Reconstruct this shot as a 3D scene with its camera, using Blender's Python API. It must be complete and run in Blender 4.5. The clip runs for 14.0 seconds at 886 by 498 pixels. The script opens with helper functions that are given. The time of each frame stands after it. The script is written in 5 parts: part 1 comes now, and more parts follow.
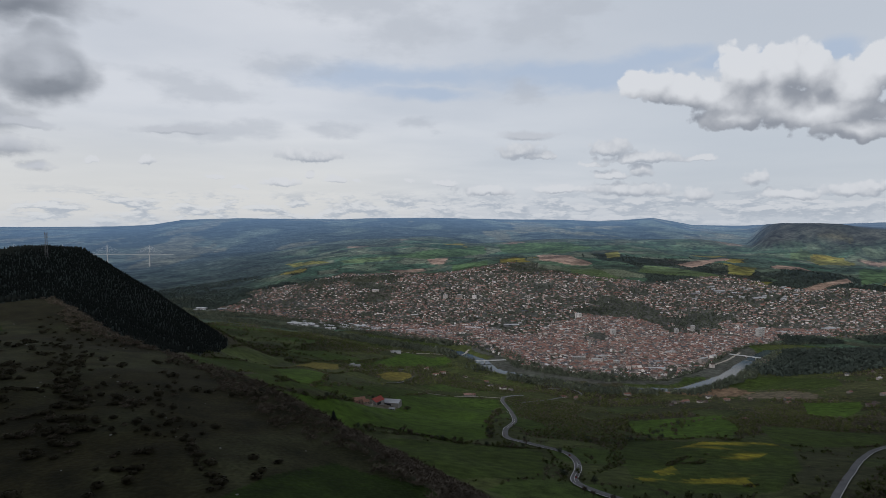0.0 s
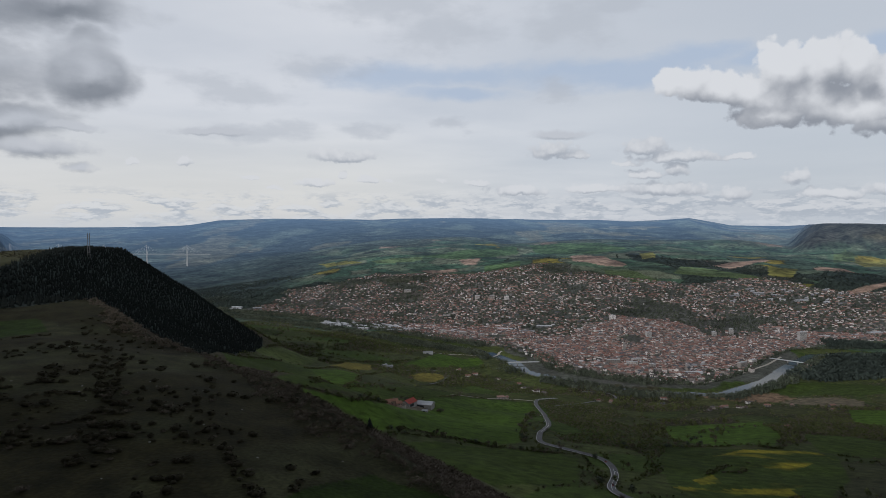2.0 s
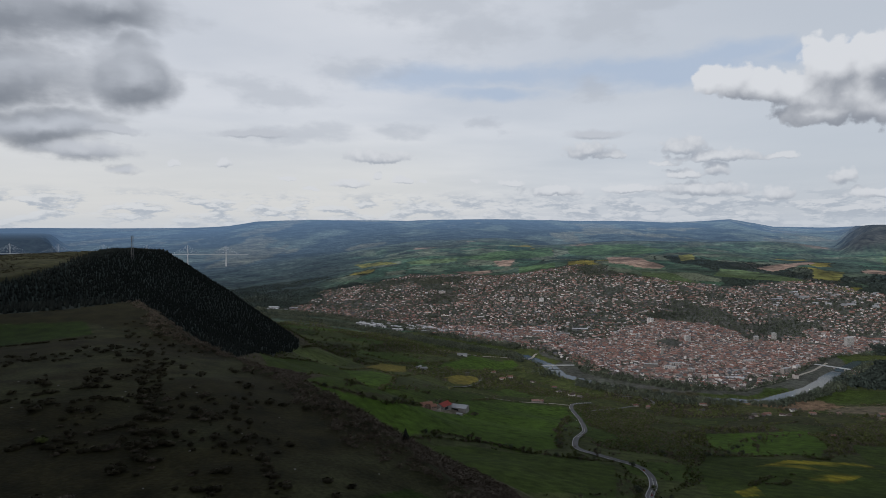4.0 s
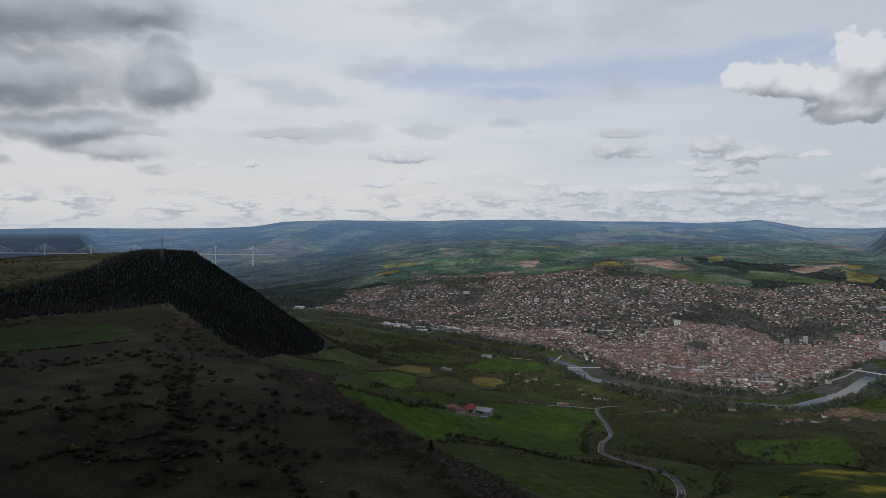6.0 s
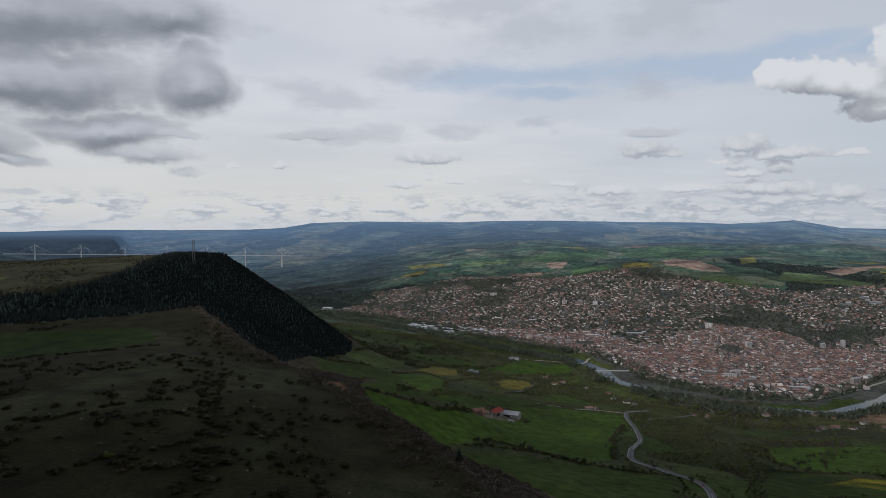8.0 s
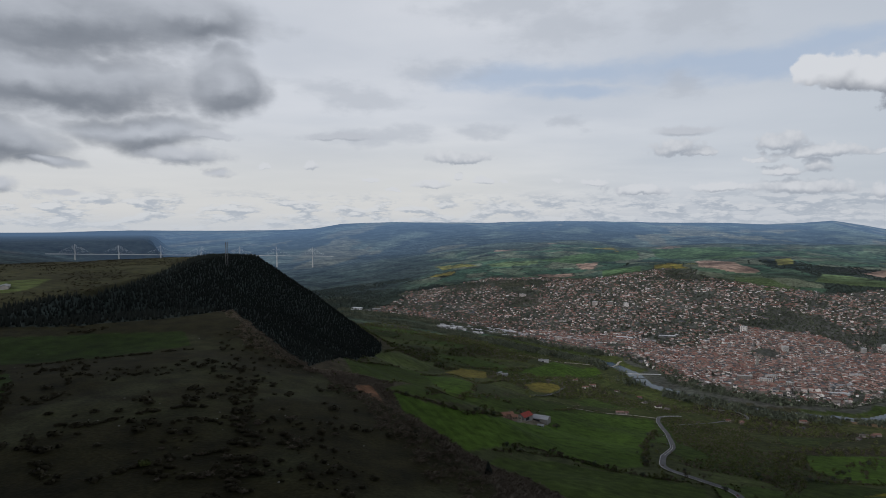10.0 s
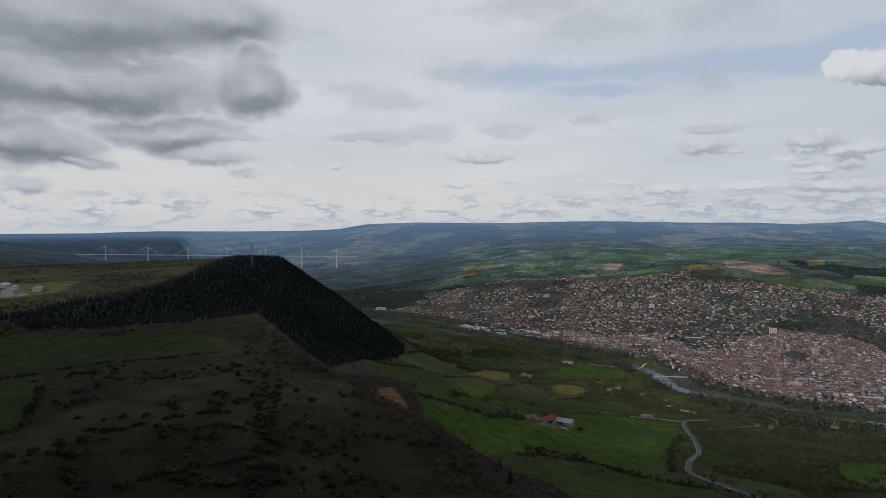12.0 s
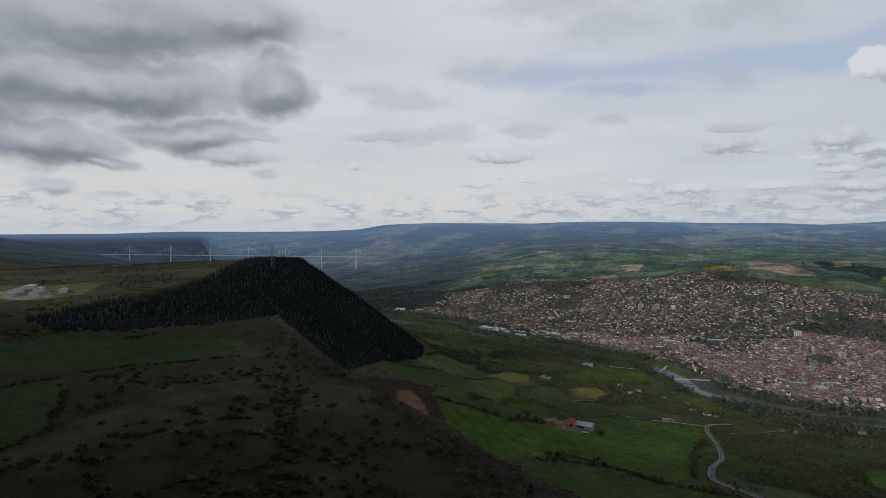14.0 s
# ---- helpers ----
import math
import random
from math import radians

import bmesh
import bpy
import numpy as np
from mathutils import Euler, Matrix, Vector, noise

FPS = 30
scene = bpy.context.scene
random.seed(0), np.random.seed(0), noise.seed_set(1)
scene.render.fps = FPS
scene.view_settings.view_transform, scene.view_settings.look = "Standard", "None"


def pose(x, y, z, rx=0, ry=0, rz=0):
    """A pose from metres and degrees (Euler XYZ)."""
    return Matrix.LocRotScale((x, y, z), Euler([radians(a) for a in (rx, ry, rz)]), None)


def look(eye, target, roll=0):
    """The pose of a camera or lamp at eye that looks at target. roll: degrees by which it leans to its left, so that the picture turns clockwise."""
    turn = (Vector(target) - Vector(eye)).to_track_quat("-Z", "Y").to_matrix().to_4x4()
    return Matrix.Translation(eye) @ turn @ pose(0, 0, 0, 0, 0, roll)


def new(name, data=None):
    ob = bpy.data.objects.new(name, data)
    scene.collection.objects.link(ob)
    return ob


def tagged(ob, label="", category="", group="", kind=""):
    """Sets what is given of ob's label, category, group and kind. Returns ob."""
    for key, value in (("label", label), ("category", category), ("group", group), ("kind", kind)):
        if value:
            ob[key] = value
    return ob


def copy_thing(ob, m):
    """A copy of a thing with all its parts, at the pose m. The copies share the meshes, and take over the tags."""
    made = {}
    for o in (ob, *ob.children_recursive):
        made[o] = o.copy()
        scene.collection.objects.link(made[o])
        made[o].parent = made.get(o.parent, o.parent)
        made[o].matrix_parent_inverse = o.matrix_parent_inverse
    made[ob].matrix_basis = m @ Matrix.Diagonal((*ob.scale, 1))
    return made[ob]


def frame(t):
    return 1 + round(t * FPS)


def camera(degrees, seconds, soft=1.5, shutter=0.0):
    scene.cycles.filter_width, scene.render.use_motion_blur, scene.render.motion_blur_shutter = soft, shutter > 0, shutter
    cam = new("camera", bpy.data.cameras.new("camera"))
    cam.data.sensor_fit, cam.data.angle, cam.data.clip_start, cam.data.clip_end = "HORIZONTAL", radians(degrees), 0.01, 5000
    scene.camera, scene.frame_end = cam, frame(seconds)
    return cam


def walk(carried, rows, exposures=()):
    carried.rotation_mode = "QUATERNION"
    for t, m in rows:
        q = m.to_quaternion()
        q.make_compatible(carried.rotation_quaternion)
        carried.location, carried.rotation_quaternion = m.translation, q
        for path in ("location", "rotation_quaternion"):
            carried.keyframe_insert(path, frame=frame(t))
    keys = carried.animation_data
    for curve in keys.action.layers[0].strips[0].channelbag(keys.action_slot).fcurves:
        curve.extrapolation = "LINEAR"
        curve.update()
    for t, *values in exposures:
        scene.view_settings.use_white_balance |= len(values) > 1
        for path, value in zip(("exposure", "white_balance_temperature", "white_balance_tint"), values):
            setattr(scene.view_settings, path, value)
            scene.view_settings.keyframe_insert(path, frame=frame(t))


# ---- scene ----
cam = camera(70.0, 14.0, soft=0.5)
PATH = [
    (0, (-14.338, -9.117, 480.486), (-14.332, -7.118, 480.416), 0.0),
    (0.5, (-15.199, -7.583, 480.948), (-15.219, -5.585, 480.878), 0.0),
    (1, (-15.95, -6.114, 481.569), (-15.996, -4.116, 481.498), 0.0),
    (1.5, (-16.611, -4.752, 482.322), (-16.676, -2.754, 482.251), 0.0),
    (2, (-17.214, -3.561, 483.119), (-17.308, -1.564, 483.049), 0.0),
    (2.5, (-17.725, -2.518, 483.947), (-17.851, -0.523, 483.877), 0.0),
    (3, (-18.052, -1.763, 484.795), (-18.206, 0.23, 484.726), 0.0),
    (5.5, (-19.22, -0.158, 491.138), (-19.48, 1.824, 491.069), 0.1),
    (6, (-19.546, 0.35, 492.042), (-19.824, 2.329, 491.973), 0.1),
    (6.5, (-19.791, 0.906, 492.991), (-20.091, 2.883, 492.922), 0.1),
    (7, (-20.034, 1.32, 493.928), (-20.355, 3.293, 493.86), 0.1),
    (7.5, (-20.147, 1.761, 494.84), (-20.489, 3.73, 494.772), 0.0),
    (8, (-20.216, 2.043, 495.684), (-20.578, 4.009, 495.617), -0.0),
    (10.5, (-20.412, 2.442, 502.471), (-20.884, 4.385, 502.403), -0.0),
    (11, (-20.199, 2.618, 503.308), (-20.688, 4.556, 503.24), -0.0),
    (11.5, (-19.857, 2.844, 504.305), (-20.363, 4.778, 504.237), -0.1),
    (12, (-19.58, 2.934, 505.343), (-20.104, 4.863, 505.275), -0.1),
    (12.5, (-19.477, 3.134, 506.429), (-20.02, 5.057, 506.361), -0.1),
    (13, (-19.418, 3.656, 507.43), (-19.978, 5.575, 507.362), -0.1),
    (13.5, (-19.821, 4.395, 508.347), (-20.393, 6.31, 508.278), -0.2),
    (14, (-20.608, 5.189, 509.045), (-21.19, 7.101, 508.977), -0.1),
]
PATH_ROWS = [(t, look(e, g, r)) for t, e, g, r in PATH]
walk(cam, PATH_ROWS, [(0.0, 0.0, 6330, 10), (7.0, -0.02, 6330, 10), (14.0, -0.06, 6330, 10)])

# -- sky, clouds and sun --
SUN_ELEVATION, SUN_AZIMUTH = 20.0, -150.0
world = bpy.data.worlds.new("sky")
scene.world = world
world.use_nodes = True
wn, wl = world.node_tree.nodes, world.node_tree.links
wn.clear()


def wnode(kind, **settings):
    n = wn.new(kind)
    for key, value in settings.items():
        setattr(n, key, value)
    return n


def wmath(op, a, b=None, c=None, clamp=False):
    n = wnode("ShaderNodeMath", operation=op, use_clamp=clamp)
    for i, v in enumerate((a, b, c)):
        if v is None:
            continue
        if isinstance(v, (int, float)):
            n.inputs[i].default_value = v
        else:
            wl.new(v, n.inputs[i])
    return n.outputs[0]


def wstep(v, a, b):
    n = wnode("ShaderNodeMapRange", interpolation_type="SMOOTHSTEP")
    wl.new(v, n.inputs["Value"])
    n.inputs["From Min"].default_value, n.inputs["From Max"].default_value = a, b
    return n.outputs["Result"]


def wmix(f, a, b):
    n = wnode("ShaderNodeMix", data_type="RGBA")
    for i, v in ((0, f), (6, a), (7, b)):
        if isinstance(v, (int, float)):
            n.inputs[i].default_value = v
        elif isinstance(v, tuple):
            n.inputs[i].default_value = (*v, 1)
        else:
            wl.new(v, n.inputs[i])
    return n.outputs[2]


def wnoise(vec, scale, detail, rough=0.55):
    n = wnode("ShaderNodeTexNoise")
    wl.new(vec, n.inputs["Vector"])
    n.inputs["Scale"].default_value, n.inputs["Detail"].default_value, n.inputs["Roughness"].default_value = scale, detail, rough
    return n


way = wnode("ShaderNodeTexCoord").outputs["Generated"]
split = wnode("ShaderNodeSeparateXYZ")
wl.new(way, split.inputs[0])
azimuth = wmath("MULTIPLY", wmath("ARCTAN2", split.outputs[0], split.outputs[1]), 57.2958)
height = wmath("MULTIPLY", wmath("ARCSINE", split.outputs[2]), 57.2958)
angles = wnode("ShaderNodeCombineXYZ")
wl.new(azimuth, angles.inputs[0]), wl.new(wmath("MULTIPLY", height, 2.2), angles.inputs[1])
# the cloud deck seen in perspective
lift = wmath("ADD", wmath("MAXIMUM", split.outputs[2], 0.0), 0.045)
deck = wnode("ShaderNodeCombineXYZ")
wl.new(wmath("DIVIDE", split.outputs[0], lift), deck.inputs[0]), wl.new(wmath("DIVIDE", split.outputs[1], lift), deck.inputs[1])
# single clouds: azimuth, height, half width and half height in degrees
HEAPED = [
    (23.1, 10.8, 2.67, 1.52),
    (18.1, 11.9, 2.66, 1.74), (20.6, 11.4, 2.45, 1.63), (25.3, 12.1, 2.41, 2.53), (28.3, 12.5, 2.44, 2.62), (30.3, 12.4, 1.59, 2.16),
    (26.4, 9.8, 4.7, 1.85), (32.6, 10.7, 3.08, 2.55), (34.6, 11.8, 2.14, 2.46), (37.6, 11.4, 3.04, 3.26), (30.9, 8.7, 6.38, 1.78),
    (24.4, 8.7, 3.17, 0.99), (33.0, 7.2, 4.31, 1.09),
]
SMALL_HEAPS = [
    (-24.7, 5.3, 0.84, 0.59), (-11.6, 6.2, 3.66, 0.93), (-19.8, 4.3, 1.08, 0.33), (-17.6, 3.4, 0.83, 0.34), (-14.0, 3.9, 1.92, 0.54),
    (-11.7, 4.6, 0.73, 0.44), (-9.5, 4.2, 0.84, 0.45), (-3.0, 4.0, 0.76, 0.3), (0.4, 3.8, 1.73, 0.46), (-7.6, 4.0, 0.7, 0.25),
    (-29.0, 5.2, 0.85, 0.4), (7.1, 6.7, 2.51, 1.09), (8.8, 6.2, 1.74, 0.59), (14.9, 6.8, 2.48, 1.16), (17.7, 5.9, 3.93, 0.77),
    (21.8, 5.7, 1.98, 0.42), (13.5, 5.4, 1.45, 0.34), (17.3, 4.7, 1.49, 0.96), (14.9, 4.4, 1.91, 0.59), (26.3, 3.8, 1.32, 0.91),
    (22.3, 2.7, 1.49, 0.94), (16.4, 3.1, 4.46, 0.88), (4.0, 3.1, 3.05, 0.71), (10.6, 3.2, 2.96, 0.55), (28.9, 2.5, 2.75, 0.62),
    (32.7, 2.7, 2.54, 0.77), (34.8, 3.0, 1.38, 0.67),
]
DARK_SHEETS = [
    (-45.2, 11.6, 9.03, 1.79), (-50.3, 11.5, 5.67, 2.43), (-32.5, 12.2, 2.73, 2.13), (-44.2, 16.1, 8.38, 2.26), (-35.6, 16.9, 5.89, 1.65),
    (-49.7, 6.8, 4.68, 1.43), (-38.9, 8.5, 5.03, 1.1), (-45.9, 5.5, 2.73, 0.4), (-55.6, 10.0, 6.83, 3.06), (-56.6, 6.0, 4.84, 1.54),
    (-54.9, 13.5, 6.31, 2.25),
]
FLAT_SHREDS = [
    (-35.2, 5.9, 3.67, 0.72), (-48.5, 3.3, 2.04, 0.61), (-22.7, 8.0, 3.02, 0.35), (-32.6, 7.6, 1.8, 0.33), (7.6, 8.1, 3.0, 0.39),
    (-43.8, 2.7, 1.22, 0.23), (-32.5, 4.5, 1.42, 0.39),
]
FAINT = [
    (-3.1, 17.0, 5.53, 2.19), (8.3, 17.5, 4.95, 2.02), (11.4, 18.5, 3.88, 1.1), (7.3, 12.0, 2.2, 1.15), (-13.0, 14.1, 4.32, 1.2),
    (-18.7, 8.4, 5.0, 0.94), (-9.1, 8.8, 2.97, 0.68), (-7.1, 18.9, 7.91, 1.33), (-2.1, 8.8, 2.03, 0.69), (-21.3, 11.7, 5.27, 1.17),
]
RIFTS = [
    (11.5, 13.5, 10.14, 1.21), (22.6, 13.3, 5.19, 0.88), (32.0, 13.4, 2.56, 1.21), (12.8, 12.8, 8.78, 1.25), (1.0, 13.4, 8.22, 1.0),
    (-7.1, 13.2, 8.43, 1.23), (-1.0, 11.8, 6.07, 0.87), (17.5, 14.0, 4.13, 0.97),
]


def wvec(op, a, b, c=None):
    n = wnode("ShaderNodeVectorMath", operation=op)
    for i, v in enumerate((a, b, c)):
        if v is None:
            continue
        if isinstance(v, tuple):
            n.inputs[i].default_value = v
        else:
            wl.new(v, n.inputs[i])
    return n.outputs["Value" if op == "LENGTH" else "Vector"]


def wshift(at, amounts, source=None):
    """Directions blown about by noise: scale, detail, degrees sideways, degrees up."""
    out = at
    for scale, detail, across, up in amounts:
        stir = wvec("SUBTRACT", wnoise(source or angles.outputs[0], scale, detail, 0.55).outputs["Color"], (0.5, 0.5, 0.5))
        out = wvec("MULTIPLY_ADD", stir, (across, up, 0.0), out)
    return out


def wheap(at, blobs, foot=1.0):
    """How deep a direction lies in the nearest of some clouds: 1 in the middle, 0 at the rim; foot: how flat they stand."""
    total = None
    for a, h, ra, rh in blobs:
        v = wvec("MULTIPLY_ADD", at, (1 / ra, 1 / rh, 0.0), (-a / ra, -h / rh, 0.0))
        if foot > 1:
            v = wvec("MINIMUM", v, wvec("MULTIPLY", v, (1.0, foot, 0.0)))
        d = wmath("SUBTRACT", 1.0, wvec("LENGTH", v, None))
        if total is None:
            total = d
        else:
            n = wnode("ShaderNodeMath", operation="SMOOTH_MAX")
            wl.new(total, n.inputs[0]), wl.new(d, n.inputs[1])
            n.inputs[2].default_value = 0.12
            total = n.outputs[0]
    return total


plain = wnode("ShaderNodeCombineXYZ")
wl.new(azimuth, plain.inputs[0]), wl.new(height, plain.inputs[1])
plain = plain.outputs[0]
curl = wmath("SUBTRACT", wnoise(angles.outputs[0], 0.42, 8, 0.6).outputs["Fac"], 0.5)
smooth = wmath("SUBTRACT", wnoise(angles.outputs[0], 0.14, 4, 0.5).outputs["Fac"], 0.5)


def wpuffs(scale):
    """Rounded heads packed side by side."""
    n = wnode("ShaderNodeTexVoronoi", feature="SMOOTH_F1")
    wl.new(wshift(plain, [(scale * 0.9, 3, 0.8 / scale, 0.8 / scale)], plain), n.inputs["Vector"])
    n.inputs["Scale"].default_value, n.inputs["Smoothness"].default_value = scale, 0.25
    return wmath("SUBTRACT", 0.42, n.outputs["Distance"])


grain = wmath("SUBTRACT", wnoise(plain, 1.3, 7, 0.6).outputs["Fac"], 0.5)
puffs = wmath("ADD", wmath("ADD", wmath("MULTIPLY", wpuffs(0.42), 0.55), wmath("MULTIPLY", wpuffs(1.1), 0.35)), wmath("MULTIPLY", grain, 0.45))
puffs_fine = wmath("ADD", wmath("ADD", wmath("MULTIPLY", wpuffs(0.9), 0.5), wmath("MULTIPLY", wpuffs(2.2), 0.3)), wmath("MULTIPLY", grain, 0.7))
air = wnode("ShaderNodeTexSky", sky_type="NISHITA", sun_disc=False, sun_elevation=radians(SUN_ELEVATION), sun_rotation=radians(SUN_AZIMUTH), air_density=1.0, dust_density=2.0)
veil_tone = wnoise(deck.outputs[0], 0.42, 5, 0.5).outputs["Fac"]
veil_colour = wmix(wstep(veil_tone, 0.30, 0.70), (7.2, 7.3, 7.6), (5.55, 5.85, 6.4))
# warm brightness low over the land
veil_colour = wmix(wmath("MULTIPLY", wmath("MULTIPLY", wstep(height, 11.0, 2.0), wstep(azimuth, 12.0, -14.0)), 0.8), veil_colour, (7.1, 7.0, 6.75))
# the sheet thickens and greys to the east
veil_colour = wmix(wmath("MULTIPLY", wstep(azimuth, -14.0, 30.0), 0.8), veil_colour, (5.2, 5.55, 6.05))
sky = wmix(0.92, air.outputs[0], veil_colour)
# long rifts of blue between the sheets
rift = wheap(wshift(plain, [(0.05, 3, 14.0, 3.0), (0.3, 4, 2.0, 1.2)]), RIFTS)
sky = wmix(wmath("MULTIPLY", wstep(wmath("ADD", rift, wmath("MULTIPLY", curl, 0.9)), -0.35, 0.75), 0.82), sky, (4.1, 4.95, 6.25))
# faint grey patches in the sheet
faint = wheap(wshift(plain, [(0.12, 5, 10.0, 4.0), (0.5, 4, 2.0, 1.2)]), FAINT)
sky = wmix(wmath("MULTIPLY", wstep(wmath("ADD", faint, wmath("MULTIPLY", curl, 1.6)), -0.35, 0.8), 0.55), sky, (4.5, 4.8, 5.3))
# low rows of cumulus over the far hills, denser to the east
rows = wnode("ShaderNodeCombineXYZ")
wl.new(azimuth, rows.inputs[0]), wl.new(wmath("MULTIPLY", height, 3.2), rows.inputs[1])
bank = wmath("ADD", wnoise(rows.outputs[0], 0.33, 8, 0.6).outputs["Fac"], wmath("MULTIPLY", wstep(azimuth, -22.0, 14.0), 0.05))
low = wmath("MULTIPLY", wstep(bank, 0.46, 0.56), wmath("MULTIPLY", wstep(height, 3.6, 1.9), wstep(height, -0.8, 0.3)))
raised = wnoise(wvec("ADD", rows.outputs[0], (-0.3, 0.9, 0.0)), 0.33, 8, 0.6).outputs["Fac"]
bank_lit = wstep(wmath("SUBTRACT", wnoise(rows.outputs[0], 0.33, 8, 0.6).outputs["Fac"], raised), -0.05, 0.09)
sky = wmix(wmath("MULTIPLY", low, 0.88), sky, wmix(bank_lit, (4.1, 4.5, 5.05), wmix(wstep(azimuth, -20.0, 20.0), (6.6, 6.7, 6.8), (6.1, 6.25, 6.5))))
# grey haze on the skyline
sky = wmix(wmath("MULTIPLY", wstep(height, 1.5, 0.0), 0.45), sky, (5.2, 5.6, 6.1))


def wcloud(sky, blobs, stir, rough, edge, foot, up, foot_colour, top_colour, cover, lit_edge, relief):
    """Clouds whose tops catch the light and whose feet lie in their own shade."""
    at = wshift(plain, stir, plain)
    body = wheap(at, blobs, foot)
    over = wheap(wvec("ADD", at, (-0.35 * up, up, 0.0)), blobs, foot)
    mask = wmath("MULTIPLY", wstep(wmath("ADD", body, rough), *edge), cover)
    lit = wstep(wmath("ADD", wmath("SUBTRACT", body, over), wmath("MULTIPLY", rough, relief)), *lit_edge)
    return wmix(mask, sky, wmix(lit, foot_colour, top_colour))


banks = wmath("ADD", wmath("MULTIPLY", smooth, 1.5), wmath("MULTIPLY", curl, 0.55))
sky = wcloud(sky, DARK_SHEETS, [(0.07, 4, 13.0, 5.0), (0.3, 5, 3.0, 1.6)], banks, (-0.70, 0.34), 1.0, 1.1, (1.95, 2.15, 2.5), (4.9, 5.15, 5.6), 0.95, (-0.62, 0.95), 0.8)
sky = wcloud(sky, FLAT_SHREDS, [(0.2, 5, 4.0, 1.2), (0.8, 5, 1.0, 0.5)], wmath("MULTIPLY", curl, 1.3), (-0.35, 0.5), 1.0, 0.6, (2.4, 2.65, 3.1), (5.2, 5.4, 5.8), 0.88, (-0.8, 0.9), 0.6)
sky = wcloud(sky, SMALL_HEAPS, [(0.3, 4, 2.4, 1.0), (1.2, 5, 0.8, 0.6)], puffs_fine, (-0.12, 0.32), 1.7, 0.55, (3.5, 3.8, 4.3), (6.6, 6.7, 6.9), 0.88, (-0.6, 0.75), 0.9)
sky = wcloud(sky, HEAPED, [(0.14, 4, 2.4, 1.8), (0.6, 6, 0.9, 0.9)], puffs, (-0.06, 0.16), 1.15, 2.2, (2.75, 2.95, 3.35), (6.9, 7.0, 7.2), 0.97, (-0.62, 0.72), 0.8)
# heavier cloud overhead, out of view, added to dim the skylight on the land
sky = wmix(wstep(height, 19.0, 42.0), sky, wmix(wstep(veil_tone, 0.3, 0.7), (2.3, 2.46, 2.8), (1.32, 1.42, 1.64)))
back = wnode("ShaderNodeBackground")
wl.new(sky, back.inputs["Color"])
back.inputs["Strength"].default_value = 0.1
wl.new(back.outputs[0], wnode("ShaderNodeOutputWorld").inputs[0])

sun = new("sun", bpy.data.lights.new("sun", "SUN"))
sun.data.energy, sun.data.angle, sun.data.color = 2.1, radians(8), (1.0, 0.98, 0.96)
sun.matrix_world = look((0, 0, 2000), (900 * -math.sin(radians(SUN_AZIMUTH)), 900 * -math.cos(radians(SUN_AZIMUTH)), 2000 - 900 * math.tan(radians(SUN_ELEVATION))))


# -- materials --
def material(name, rough=0.9):
    m = bpy.data.materials.new(name)
    m.use_nodes = True
    p = m.node_tree.nodes["Principled BSDF"]
    p.inputs["Roughness"].default_value = rough
    p.inputs["Specular IOR Level"].default_value = 0.25
    return m, m.node_tree.nodes, m.node_tree.links, p


def mottled(name, dark, light, scale, rough=0.9, island=0.0, fine=6.0, bump_height=0.0, obj_random=0.0):
    """Two-scale noise between two colours; island or obj_random: how far single pieces differ in tone."""
    m, n, l, p = material(name, rough)
    at = n.new("ShaderNodeTexCoord").outputs["Object"]
    a, b = n.new("ShaderNodeTexNoise"), n.new("ShaderNodeTexNoise")
    for t, s in ((a, scale), (b, scale * fine)):
        l.new(at, t.inputs["Vector"])
        t.inputs["Scale"].default_value, t.inputs["Detail"].default_value = s, 4
    mixed = n.new("ShaderNodeMath")
    mixed.operation = "MULTIPLY_ADD"
    l.new(b.outputs["Fac"], mixed.inputs[0])
    mixed.inputs[1].default_value = 0.6
    l.new(a.outputs["Fac"], mixed.inputs[2])
    ramp = n.new("ShaderNodeMapRange")
    l.new(mixed.outputs[0], ramp.inputs["Value"])
    ramp.inputs["From Min"].default_value, ramp.inputs["From Max"].default_value = 0.55, 1.05
    mix = n.new("ShaderNodeMix")
    mix.data_type = "RGBA"
    mix.inputs[6].default_value, mix.inputs[7].default_value = (*dark, 1), (*light, 1)
    l.new(ramp.outputs["Result"], mix.inputs[0])
    out = mix.outputs[2]
    for amount, source in ((island, "ShaderNodeNewGeometry"), (obj_random, "ShaderNodeObjectInfo")):
        if amount:
            value = n.new(source).outputs["Random Per Island" if source == "ShaderNodeNewGeometry" else "Random"]
            tone = n.new("ShaderNodeMapRange")
            l.new(value, tone.inputs["Value"])
            tone.inputs["To Min"].default_value, tone.inputs["To Max"].default_value = 1 - amount, 1 + amount
            hsv = n.new("ShaderNodeHueSaturation")
            l.new(tone.outputs["Result"], hsv.inputs["Value"])
            l.new(out, hsv.inputs["Color"])
            out = hsv.outputs["Color"]
    l.new(out, p.inputs["Base Color"])
    if bump_height:
        bp = n.new("ShaderNodeBump")
        bp.inputs["Distance"].default_value = bump_height
        l.new(b.outputs["Fac"], bp.inputs["Height"])
        l.new(bp.outputs["Normal"], p.inputs["Normal"])
    return m


